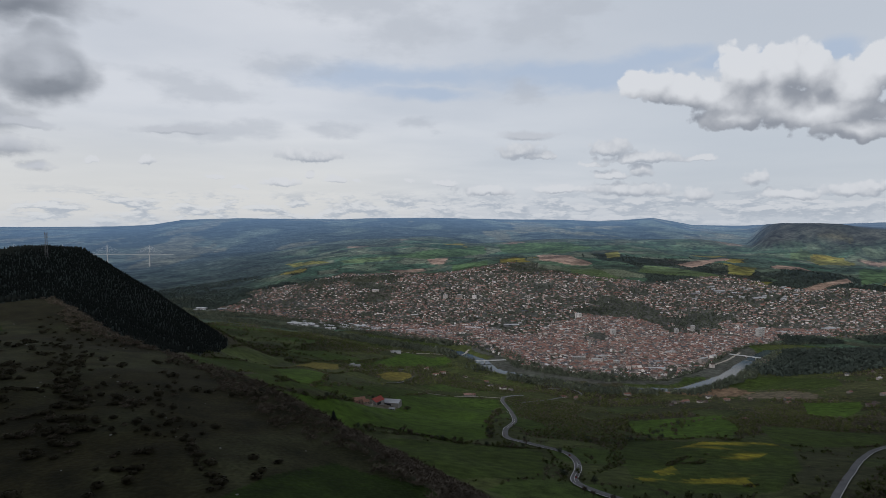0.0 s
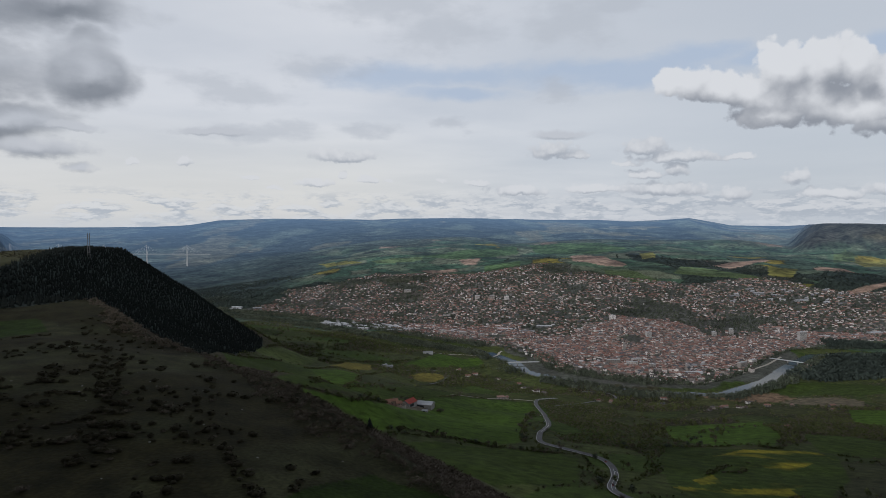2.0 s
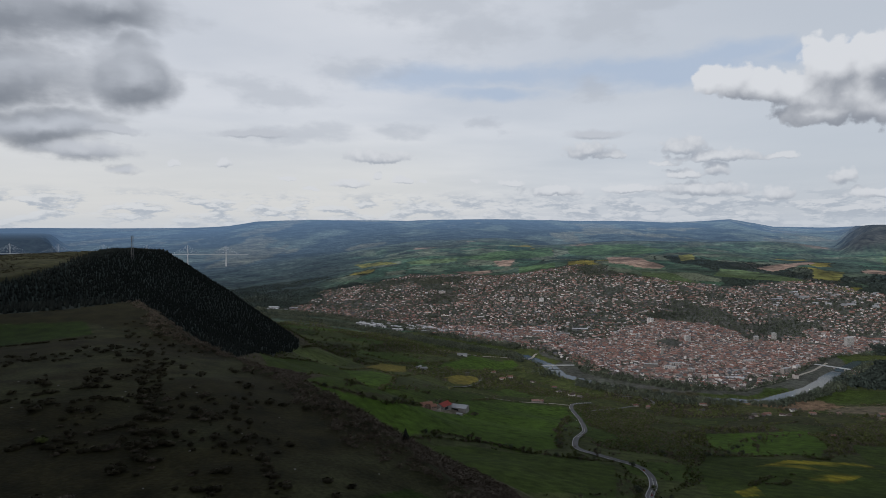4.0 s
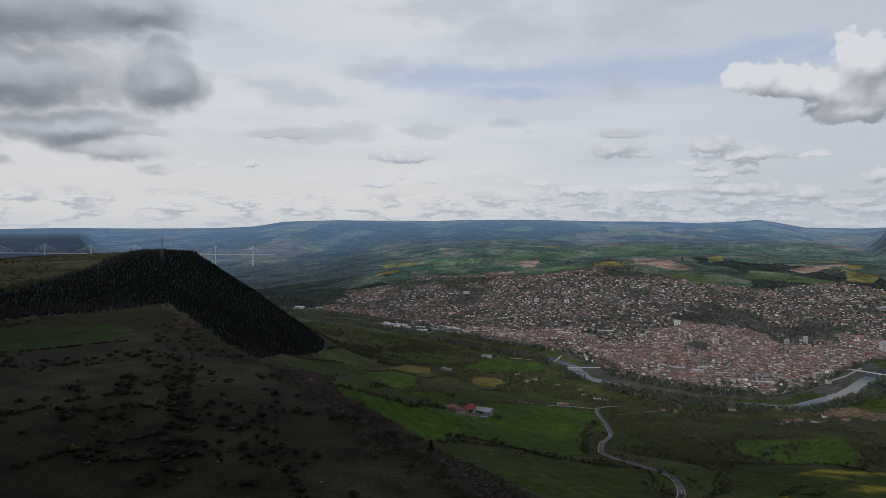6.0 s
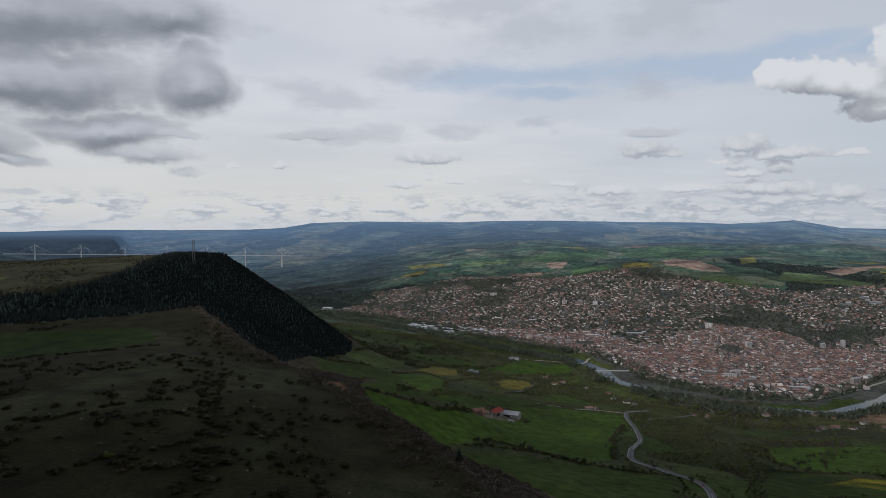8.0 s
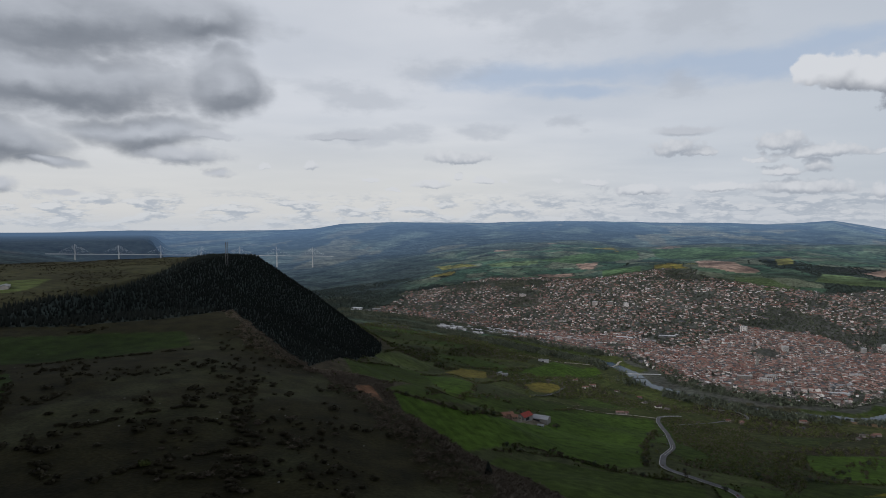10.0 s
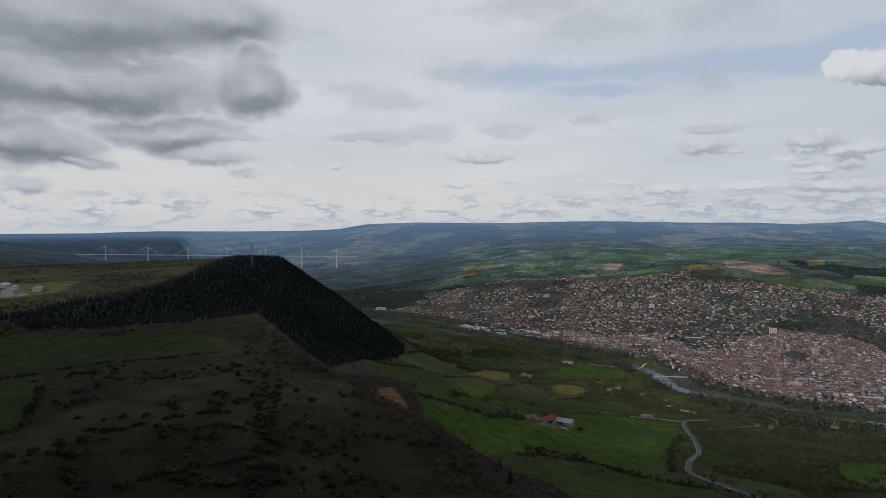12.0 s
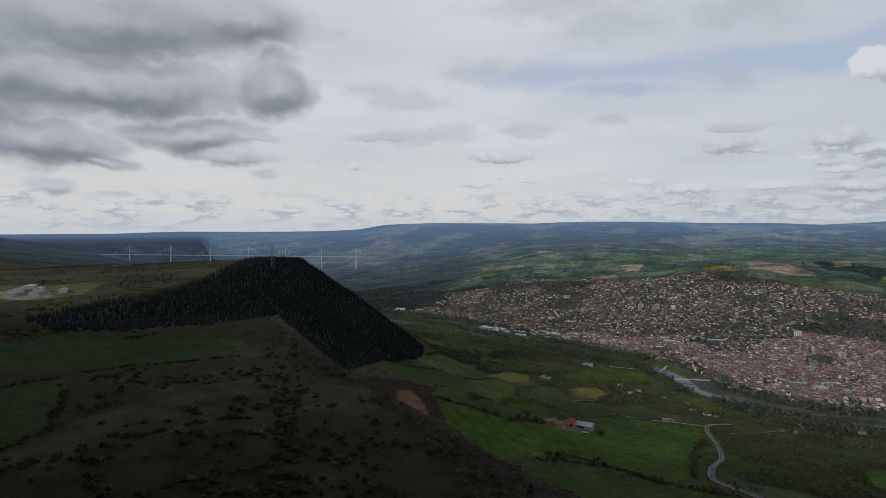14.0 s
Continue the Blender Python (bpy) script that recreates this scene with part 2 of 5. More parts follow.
def toned(name, stops, rough=0.85, source="ShaderNodeNewGeometry", mottle=0.25, scale=0.25):
    """A colour for each piece, picked from stops by its random number, with mottling."""
    m, n, l, p = material(name, rough)
    ramp = n.new("ShaderNodeValToRGB")
    ramp.color_ramp.interpolation = "CONSTANT"
    els = ramp.color_ramp.elements
    while len(els) < len(stops):
        els.new(0.5)
    for e, (at, c) in zip(els, stops):
        e.position, e.color = at, (*c, 1)
    l.new(n.new(source).outputs["Random Per Island" if source == "ShaderNodeNewGeometry" else "Random"], ramp.inputs[0])
    t = n.new("ShaderNodeTexNoise")
    l.new(n.new("ShaderNodeTexCoord").outputs["Object"], t.inputs["Vector"])
    t.inputs["Scale"].default_value, t.inputs["Detail"].default_value = scale, 5
    v = n.new("ShaderNodeMapRange")
    l.new(t.outputs["Fac"], v.inputs["Value"])
    v.inputs["From Min"].default_value, v.inputs["From Max"].default_value = 0.3, 0.7
    v.inputs["To Min"].default_value, v.inputs["To Max"].default_value = 1 - mottle, 1 + mottle
    hsv = n.new("ShaderNodeHueSaturation")
    l.new(v.outputs["Result"], hsv.inputs["Value"])
    l.new(ramp.outputs["Color"], hsv.inputs["Color"])
    l.new(hsv.outputs["Color"], p.inputs["Base Color"])
    return m


ROOF_STOPS = [(0.0, (0.165, 0.084, 0.068)), (0.2, (0.225, 0.125, 0.102)), (0.4, (0.085, 0.060, 0.054)), (0.54, (0.27, 0.168, 0.145)), (0.70, (0.12, 0.104, 0.10)), (0.84, (0.075, 0.082, 0.094)), (0.955, (0.42, 0.41, 0.42))]
WALL_STOPS = [(0.0, (0.22, 0.197, 0.182)), (0.28, (0.35, 0.32, 0.30)), (0.5, (0.15, 0.132, 0.12)), (0.70, (0.50, 0.48, 0.46)), (0.84, (0.12, 0.115, 0.112))]
ROOF = toned("roof_tiles", ROOF_STOPS)
WALL = toned("rendered_wall", WALL_STOPS, mottle=0.12)
PALE = mottled("pale_render", (0.27, 0.26, 0.25), (0.38, 0.365, 0.35), 0.08, obj_random=0.12)
METAL_ROOF = mottled("pale_sheet_roof", (0.26, 0.27, 0.29), (0.42, 0.43, 0.45), 0.05, 0.6, obj_random=0.5)
SHED_WALL = mottled("sheet_cladding", (0.13, 0.135, 0.14), (0.24, 0.245, 0.25), 0.05, 0.7, obj_random=0.5)
RED_ROOF = mottled("red_sheet_roof", (0.30, 0.045, 0.035), (0.40, 0.07, 0.05), 0.2, 0.6)
GLASS_DARK = mottled("window_glass", (0.03, 0.035, 0.04), (0.06, 0.065, 0.07), 0.3, 0.15)
CONCRETE = mottled("pale_concrete", (0.32, 0.33, 0.34), (0.42, 0.43, 0.44), 0.02, 0.7)
STEEL = mottled("galvanised_steel", (0.07, 0.072, 0.075), (0.11, 0.113, 0.117), 0.3, 0.5)
CABLE = mottled("white_stays", (0.6, 0.62, 0.64), (0.7, 0.72, 0.74), 0.1, 0.5)
ASPHALT = mottled("worn_asphalt", (0.10, 0.10, 0.104), (0.16, 0.16, 0.164), 0.06, 0.85)
PAINT = mottled("road_paint", (0.55, 0.55, 0.53), (0.75, 0.75, 0.72), 0.2, 0.7)
GRAVEL = mottled("pale_gravel", (0.30, 0.27, 0.23), (0.42, 0.39, 0.34), 0.1)
STONE = mottled("limestone", (0.17, 0.165, 0.15), (0.28, 0.27, 0.25), 0.4, island=0.2)
THORN = mottled("thorn_twigs", (0.135, 0.110, 0.082), (0.205, 0.168, 0.130), 0.03, island=0.2)
BARK = mottled("bark", (0.05, 0.04, 0.032), (0.10, 0.08, 0.065), 0.8)
PINE = mottled("pine_needles", (0.018, 0.022, 0.021), (0.025, 0.029, 0.026), 0.03, island=0.04)
PINE.node_tree.nodes["Principled BSDF"].inputs["Specular IOR Level"].default_value = 0.0
LEAF = mottled("broad_leaves", (0.065, 0.080, 0.026), (0.125, 0.140, 0.050), 0.012, island=0.3)
BARE = mottled("bare_twigs", (0.110, 0.092, 0.066), (0.185, 0.155, 0.118), 0.02, island=0.3)
JUNIPER = mottled("box_and_juniper", (0.030, 0.027, 0.015), (0.062, 0.054, 0.030), 0.05, island=0.25)
FRESH = mottled("fresh_leaves", (0.07, 0.09, 0.02), (0.11, 0.13, 0.04), 0.05, island=0.3)
# leaf colour shifted to blue to imitate haze over distant woods
HAZED_LEAF = mottled("hazed_oak_woods", (0.030, 0.042, 0.036), (0.052, 0.068, 0.056), 0.012, island=0.12)
# garden leaves greyed and lightened to imitate haze over the town
HAZED_GARDEN = mottled("hazed_garden_leaves", (0.050, 0.064, 0.046), (0.110, 0.124, 0.086), 0.012, island=0.35)
CYPRESS = mottled("cypress", (0.012, 0.020, 0.010), (0.022, 0.032, 0.014), 0.05, island=0.3)

water_mat, n_, l_, p_ = material("river_water", 0.06)
p_.inputs["Base Color"].default_value = (0.03, 0.042, 0.04, 1)
p_.inputs["Specular IOR Level"].default_value = 0.3
p_.inputs["IOR"].default_value = 1.33
t_ = n_.new("ShaderNodeTexNoise")
t_.inputs["Scale"].default_value, t_.inputs["Detail"].default_value = 0.12, 5
l_.new(n_.new("ShaderNodeTexCoord").outputs["Object"], t_.inputs["Vector"])
b_ = n_.new("ShaderNodeBump")
b_.inputs["Distance"].default_value, b_.inputs["Strength"].default_value = 0.3, 0.25
l_.new(t_.outputs["Fac"], b_.inputs["Height"]), l_.new(b_.outputs["Normal"], p_.inputs["Normal"])
WATER = water_mat


def land_material(name, haze_glow=0.0):
    """Land use colours from the sheet, broken up by two scales of growth and bare patches."""
    m, n, l, p = material(name, 0.95)
    p.inputs["Specular IOR Level"].default_value = 0.1
    use = n.new("ShaderNodeAttribute")
    use.attribute_name = "use"
    at = n.new("ShaderNodeAttribute")
    at.attribute_name = "place"
    total = None
    for scale, detail, low, high in ((0.006, 6, 0.55, 1.5), (0.025, 6, 0.5, 1.6), (0.0035, 7, 0.6, 1.45)) if haze_glow else ((0.006, 5, 0.72, 1.3), (0.07, 6, 0.58, 1.5), (0.6, 3, 0.7, 1.35)):
        t = n.new("ShaderNodeTexNoise")
        l.new(at.outputs["Vector"], t.inputs["Vector"])
        t.inputs["Scale"].default_value, t.inputs["Detail"].default_value = scale, detail
        v = n.new("ShaderNodeMapRange")
        l.new(t.outputs["Fac"], v.inputs["Value"])
        v.inputs["From Min"].default_value, v.inputs["From Max"].default_value = 0.3, 0.7
        v.inputs["To Min"].default_value, v.inputs["To Max"].default_value = low, high
        if total is None:
            total = v.outputs["Result"]
        else:
            mu = n.new("ShaderNodeMath")
            mu.operation = "MULTIPLY"
            l.new(total, mu.inputs[0]), l.new(v.outputs["Result"], mu.inputs[1])
            total = mu.outputs[0]
        last = t
    hsv = n.new("ShaderNodeHueSaturation")
    l.new(total, hsv.inputs["Value"])
    l.new(use.outputs["Color"], hsv.inputs["Color"])
    l.new(hsv.outputs["Color"], p.inputs["Base Color"])
    # haze put in as blue emission that strengthens with distance
    if haze_glow:
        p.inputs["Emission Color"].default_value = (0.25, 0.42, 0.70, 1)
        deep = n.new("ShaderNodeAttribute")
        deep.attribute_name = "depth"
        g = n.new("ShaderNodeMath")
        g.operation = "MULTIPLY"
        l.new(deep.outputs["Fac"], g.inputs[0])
        g.inputs[1].default_value = haze_glow
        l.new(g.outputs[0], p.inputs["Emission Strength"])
    else:
        b = n.new("ShaderNodeBump")
        b.inputs["Distance"].default_value, b.inputs["Strength"].default_value = 0.6, 0.6
        l.new(last.outputs["Fac"], b.inputs["Height"])
        l.new(b.outputs["Normal"], p.inputs["Normal"])
    return m


LAND = land_material("land")
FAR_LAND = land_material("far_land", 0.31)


# -- the lie of the land: true metres, seen from above the spur --
EYE = (-18.0, 0.0, 495.0)
REACH, TAIL = 3200.0, 1650.0


def lerp_clip(v, a, b):
    """Smooth 0..1 as v goes from a to b."""
    t = np.clip((np.asarray(v, float) - a) / (b - a), 0, 1)
    return t * t * (3 - 2 * t)


def seg_dist(x, y, line):
    """Distance from points to an open polyline."""
    best = np.full(np.shape(x), 1e9)
    for (ax, ay), (bx, by) in zip(line[:-1], line[1:]):
        dx, dy = bx - ax, by - ay
        t = np.clip(((x - ax) * dx + (y - ay) * dy) / (dx * dx + dy * dy), 0, 1)
        best = np.minimum(best, np.hypot(x - ax - t * dx, y - ay - t * dy))
    return best


def inside(x, y, poly):
    """Even-odd test for points in a polygon."""
    r = np.zeros(np.shape(x), bool)
    for (ax, ay), (bx, by) in zip(poly, poly[1:] + poly[:1]):
        if ay != by:
            r ^= ((ay > y) != (by > y)) & (x < (bx - ax) * (y - ay) / (by - ay) + ax)
    return r


def hash2(i, j, k):
    v = np.sin(i * 127.1 + j * 311.7 + k * 74.7) * 43758.5453
    return v - np.floor(v)


def value_noise(x, y, size, k=0):
    """Smooth value noise, -1..1."""
    x, y = np.asarray(x, float) / size + 911.3, np.asarray(y, float) / size + 677.7
    i, j = np.floor(x), np.floor(y)
    u, v = x - i, y - j
    u, v = u * u * (3 - 2 * u), v * v * (3 - 2 * v)
    a, b = hash2(i, j, k), hash2(i + 1, j, k)
    c, d = hash2(i, j + 1, k), hash2(i + 1, j + 1, k)
    return 2 * ((a + (b - a) * u) * (1 - v) + (c + (d - c) * u) * v) - 1


def rolling(x, y, size, k=0, octaves=4):
    return sum(value_noise(x, y, size / 2 ** o, k + o) / 2 ** o for o in range(octaves))


RIM = [(1300, -1600), (1100, -420), (420, -260), (90, -60), (40, 80), (4, 160), (-22, 205), (-66, 266), (-140, 365), (-275, 488), (-413, 640),
       (-490, 610), (-560, 540), (-605, 520), (-640, 640), (-705, 850), (-770, 1100), (-806, 1275), (-824, 1425),
       (-950, 1545), (-1500, 1950), (-2600, 2300), (-4500, 2300), (-4500, -1600)]
RIVER = [(4200, 3000), (2600, 2350), (1750, 2480), (1250, 2450), (1075, 2260), (880, 2020), (690, 1860), (480, 1880),
         (280, 2010), (180, 2120), (150, 2270), (70, 2420), (-200, 2620), (-520, 2900), (-1000, 3250), (-1700, 3600), (-2600, 4600),
         (-4200, 6500), (-9000, 9000)]


# the skyline: azimuth in degrees, height at nineteen kilometres
SKYLINE = ((-52, -47.6, -44.5, -39.4, -31, -27.4, -24.5, -22.3, -20, -17.4, -14, -9.2, -6.6, -1.1, 5.1, 11.1, 14, 16.4, 18.5, 20.5, 21.7, 24.9, 29, 35, 40),
           (332, 306, 358, 426, 405, 432, 492, 628, 655, 687, 674, 660, 692, 714, 664, 643, 608, 639, 702, 575, 480, 461, 477, 547, 540))


def bump(x, y, cx, cy, rx, ry, height, turn=0.0):
    c, s = math.cos(math.radians(turn)), math.sin(math.radians(turn))
    u, v = ((x - cx) * c + (y - cy) * s) / rx, ((y - cy) * c - (x - cx) * s) / ry
    return height * np.exp(-(u * u + v * v))


def land(x, y):
    """Height of the ground over the river."""
    x, y = np.asarray(x, float), np.asarray(y, float)
    r, az = np.hypot(x, y), np.degrees(np.arctan2(x, y))
    s = seg_dist(x, y, RIVER)
    river_y = np.interp(x, [p[0] for p in RIVER[::-1]], [p[1] for p in RIVER[::-1]])
    beyond = y > river_y
    near = 0.18 * np.maximum(s - 90, 0) * lerp_clip(s, 60, 300) + rolling(x, y, 420, 3) * 10 * lerp_clip(s, 150, 700)
    west = 0.42 + 0.58 * lerp_clip(az, -24, -8)
    rise = 0.145 * np.maximum(s - 420, 0)
    rise = 300 * (1 - np.exp(-rise / 230))
    town = (5 + rise) * west + rolling(x, y, 900, 9) * 30 * lerp_clip(s, 700, 1700) * (0.5 + 0.5 * west)
    near = near + bump(x, y, -290, 1260, 200, 330, 44)
    base = np.where(beyond, town, near)
    pinch = np.where(y < 2500, 22 * np.exp(-((x - 385) / 150) ** 4), 0)
    pinch = pinch + 24 * lerp_clip(x, 40, -30)
    base = np.maximum(base, -2 + 8 * lerp_clip(s + pinch, 42, 70))
    top = 400 + 22 * lerp_clip(r, 560, 1100) + bump(x, y, -830, 1230, 260, 300, 16) - 90 * lerp_clip(r, 1450, 3500) + rolling(x, y, 130, 21) * 2.2 + bump(x, y, -230, 300, 150, 120, 8)
    to_rim, within = seg_dist(x, y, RIM + RIM[:1]), inside(x, y, RIM)
    off = np.where(within, 0, to_rim)
    # the heath rolls off towards the rim
    top = top - 8.5 * (1 - lerp_clip(np.where(within, to_rim, 0), 0, 75)) * lerp_clip(y, 560, 420) * lerp_clip(y, 60, 200)
    ledge = np.clip(1 - off / (250 + 220 * lerp_clip(y, 650, 950) + 30 * rolling(x, y, 160, 31, 2)), 0, 1) ** 1.5
    # unseen ridge behind the eye, added to keep the sun off the foreground
    top = top + 358 * lerp_clip(y, -60, -290) * lerp_clip(x, 1700, 1000)
    h = base + (top - base) * ledge + rolling(x, y, 110, 23, 3) * 7 * np.clip(1 - np.abs(ledge - 0.6) / 0.38, 0, 1) * lerp_clip(y, 700, 900)
    # the far uplands and the two tablelands
    h = h + rolling(x, y * 0.7, 1500, 43, 4) * 34 * lerp_clip(r, 4800, 7500) * (1 - 0.5 * lerp_clip(az, -20, -28))
    up = lerp_clip(r, 8000, 19000)
    ridge = np.interp(az, SKYLINE[0], SKYLINE[1]) + rolling(x, y * 0.25, 900, 47, 4) * 9
    h = h + (ridge + rolling(x, y, 3600, 41, 5) * 40 * (1 - lerp_clip(r, 14000, 18500)) - h) * up
    mesa = lerp_clip(az + 0.5 * rolling(x, y, 500, 55, 4), 25.6, 28.0) * lerp_clip(r + 260 * rolling(x, y, 600, 56, 4), 5700, 7000)
    h = np.maximum(h, h + (np.interp(az, (27, 28.2, 31, 32.2, 33.5, 36), (500, 510, 508, 500, 465, 430)) + 4 * rolling(x, y, 260, 59, 3) - h) * mesa)
    left = lerp_clip(az + 0.5 * rolling(x, y, 700, 58, 3), -36.6, -38.4) * lerp_clip(r + 220 * rolling(x, y, 600, 57, 4), 6700, 7600)
    h = np.maximum(h, h + (360 - h) * left)
    return h


def squeeze(x, y, z):
    """Draws what lies over 3.2 km off in towards the eye, at one scale, so that all stays within 5 km."""
    dx, dy, dz = x - EYE[0], y - EYE[1], z - EYE[2]
    d = np.maximum(np.hypot(dx, dy), 1.0)
    k = np.where(d < REACH, 1.0, (REACH + TAIL * (1 - np.exp(-(d - REACH) / TAIL))) / d)
    return EYE[0] + dx * k, EYE[1] + dy * k, EYE[2] + dz * k, k
# -- end of the lie of the land --


# -- helpers for meshes --
def mesh_object(name, verts, faces, mats, parent=None, mat_index=None, smooth=False, normals=None):
    """One mesh object from arrays; faces all have as many corners as the array is wide."""
    verts, faces = np.asarray(verts, np.float32), np.asarray(faces, np.int32)
    me = bpy.data.meshes.new(name)
    k = faces.shape[1]
    me.vertices.add(len(verts))
    me.vertices.foreach_set("co", verts.ravel())
    me.loops.add(faces.size)
    me.loops.foreach_set("vertex_index", faces.ravel())
    me.polygons.add(len(faces))
    me.polygons.foreach_set("loop_start", np.arange(len(faces), dtype=np.int32) * k)
    if mat_index is not None:
        me.polygons.foreach_set("material_index", np.asarray(mat_index, np.int32))
    for m in mats:
        me.materials.append(m)
    me.update(calc_edges=True)
    me.polygons.foreach_set("use_smooth", np.full(len(faces), smooth or normals is not None))
    if normals is not None:
        me.normals_split_custom_set_from_vertices(np.asarray(normals, np.float32))
    ob = new(name, me)
    ob.parent = parent
    return ob


def part(name, bm, mat, parent=None, label=""):
    me = bpy.data.meshes.new(name)
    bm.to_mesh(me)
    bm.free()
    me.materials.append(mat)
    ob = new(name, me)
    ob.parent = parent
    return tagged(ob, label)


def ground_at(x, y):
    """Where a spot of the land lies in the scene: x, y, z and the scale there."""
    return squeeze(x, y, land(x, y))


# -- land use --
rng = np.random.default_rng(7)
TOWN = [(-1263, 3500), (-1250, 4300), (-775, 4500), (-356, 4600), (192, 4500), (501, 4700), (801, 3938), (1321, 3750), (1693, 4000), (2100, 3600),
        (2900, 3500), (2900, 2950), (2020, 2800), (1360, 2600), (1180, 2270), (980, 2040), (720, 1860), (470, 1880), (270, 2030), (170, 2150), (200, 2300), (130, 2480), (-200, 2720), (-577, 2980), (-950, 3300)]
CORE_WEST = [(-330, 2800), (-60, 2600), (130, 2540), (260, 2700), (120, 2920), (-300, 3010)]
CORE_EAST = [(1200, 2600), (1700, 2720), (1760, 2860), (1400, 3000)]
CORE = [(161, 2645), (391, 2860), (1483, 2900), (1291, 2572), (1080, 2270), (700, 1945), (500, 1990), (320, 2110), (250, 2230)]
PINES = [(-418, 650), (-443, 592), (-500, 530), (-591, 504), (-655, 525), (-655, 590), (-647, 688), (-675, 775), (-729, 952), (-808, 1131), (-850, 1250), (-850, 1500), (-680, 1560), (-520, 1480), (-490, 1390), (-468, 1212), (-452, 1003), (-450, 800)]
MAIN = [(190, 1560), (135, 1500), (126, 1437), (134, 1315), (115, 1084), (89, 991), (79, 912), (93, 872), (107, 857), (123, 839), (141, 820), (151, 805), (154, 764), (138, 683), (121, 632), (118, 596), (135, 565), (165, 530)]
ROADS = [(MAIN, 9), ([(300, 500), (359, 579), (419, 656), (511, 775), (605, 892), (660, 940), (760, 1030)], 12)]
THICKETS = [[(170, 1430), (214, 1489), (362, 1483), (296, 1100), (235, 850), (159, 611), (148, 579), (165, 700), (168, 804), (138, 870), (110, 900), (130, 1016), (150, 1200)], [(883, 1650), (970, 1506), (841, 1237), (596, 1080), (562, 1174)],
            [(351, 575), (600, 908), (719, 1019), (900, 1000), (401, 500)], [(-60, 1500), (190, 1560), (330, 1700), (150, 1830), (-60, 1750)]]
CEMETERY = [(1040, 3030), (1430, 3110), (1397, 2958), (1240, 2901), (1096, 2902)]
RIVER_WOOD = [(970, 2050), (1160, 2200), (1330, 2420), (1440, 2700), (1640, 2640), (2100, 2700), (2300, 2100), (1500, 1860), (1190, 1850), (1080, 1960)]
GREENS = np.array([(0.046, 0.074, 0.014), (0.050, 0.078, 0.016), (0.058, 0.072, 0.022), (0.046, 0.058, 0.018), (0.066, 0.080, 0.024), (0.052, 0.062, 0.024), (0.040, 0.056, 0.015)])
# greens of the far plots, blued and muted in place of haze
HAZED_GREENS = np.array([(0.0567, 0.0886, 0.0561), (0.0777, 0.1015, 0.0683), (0.0462, 0.0691, 0.0512), (0.0998, 0.1145, 0.0805), (0.0462, 0.0821, 0.0537)])
# the heath colour is darkened for cloud shade on the foreground
SHADED_HEATH, SCRUB, RAPE, SOIL, MOULD = (0.0215, 0.0200, 0.0075), (0.044, 0.038, 0.024), (0.26, 0.22, 0.02), (0.22, 0.155, 0.12), (0.17, 0.115, 0.075)
# the wood and upland colours carry some of the haze's blue
WOOD, HAZED_MOSAIC, STREET = (0.030, 0.040, 0.036), (0.026, 0.036, 0.040), (0.085, 0.086, 0.080)


def cells(x, y, size, k):
    """Nearest and second distance and the random number of the nearest of a jittered grid of plots."""
    gx, gy = np.floor(x / size), np.floor(y / size)
    d1, d2, who = np.full(np.shape(x), 1e9), np.full(np.shape(x), 1e9), np.zeros(np.shape(x))
    for i in (-1, 0, 1):
        for j in (-1, 0, 1):
            cx, cy = gx + i, gy + j
            px, py = (cx + 0.1 + 0.8 * hash2(cx, cy, k)) * size, (cy + 0.1 + 0.8 * hash2(cx, cy, k + 5)) * size
            d = np.abs(x - px) * 0.9 + np.abs(y - py) * 0.75 + 0.35 * np.hypot(x - px, y - py)
            new_best = d < d1
            d2 = np.where(new_best, d1, np.minimum(d2, d))
            who = np.where(new_best, hash2(cx, cy, k + 11), who)
            d1 = np.where(new_best, d, d1)
    return d1, d2, who


def plots(x, y):
    """Plot turned to the valley, its edge distance and random number: small plots near, larger ones far away."""
    u, v = 0.88 * x + 0.47 * y, -0.47 * x + 0.88 * y
    a, b = cells(u + 18 * rolling(x, y, 200, 51, 2), v * 1.25, 150, 3), cells(u + 40 * rolling(x, y, 400, 52, 2), v, 210, 4)
    big = y > 3300
    return np.where(big, b[1] - b[0], a[1] - a[0]), np.where(big, b[2], a[2])


FIELDS = []
# the near crop green has the cloud's shade painted into it
MEADOW, PASTURE, SHADED_CROP, LEY = (0.054, 0.096, 0.012), (0.039, 0.060, 0.010), (0.020, 0.037, 0.005), (0.075, 0.096, 0.030)
DULL_RAPE, TILLED = (0.16, 0.135, 0.03), (0.13, 0.11, 0.075)
ROUGH_GRASS = (0.042, 0.060, 0.013)
# far crops, their colours muted to stand in for haze
HAZED_WHEAT, HAZED_BARLEY, HAZED_RAPE = (0.052, 0.086, 0.038), (0.070, 0.098, 0.046), (0.13, 0.125, 0.036)


def field(colour, outline):
    FIELDS.append((colour, outline))


field(PASTURE, [(-286, 800), (-273, 1094), (-189, 1211), (-93, 1391), (-11, 1440), (11, 1439), (-85, 1244), (-157, 1123), (-194, 899), (-232, 850)])
field(MEADOW, [(-275, 802), (-222, 836), (-154, 903), (-150, 1000), (-139, 1100), (-82, 1091), (-103, 1217), (11, 1436), (117, 1452), (113, 1339), (72, 1090), (57, 899), (0, 815), (-78, 852), (-113, 830), (-170, 720), (-205, 690), (-238, 733)])
field(PASTURE, [(-160, 640), (-125, 759), (-61, 800), (0, 800), (97, 812), (118, 800), (88, 619), (33, 600), (-32, 560), (-100, 500), (-140, 560)])
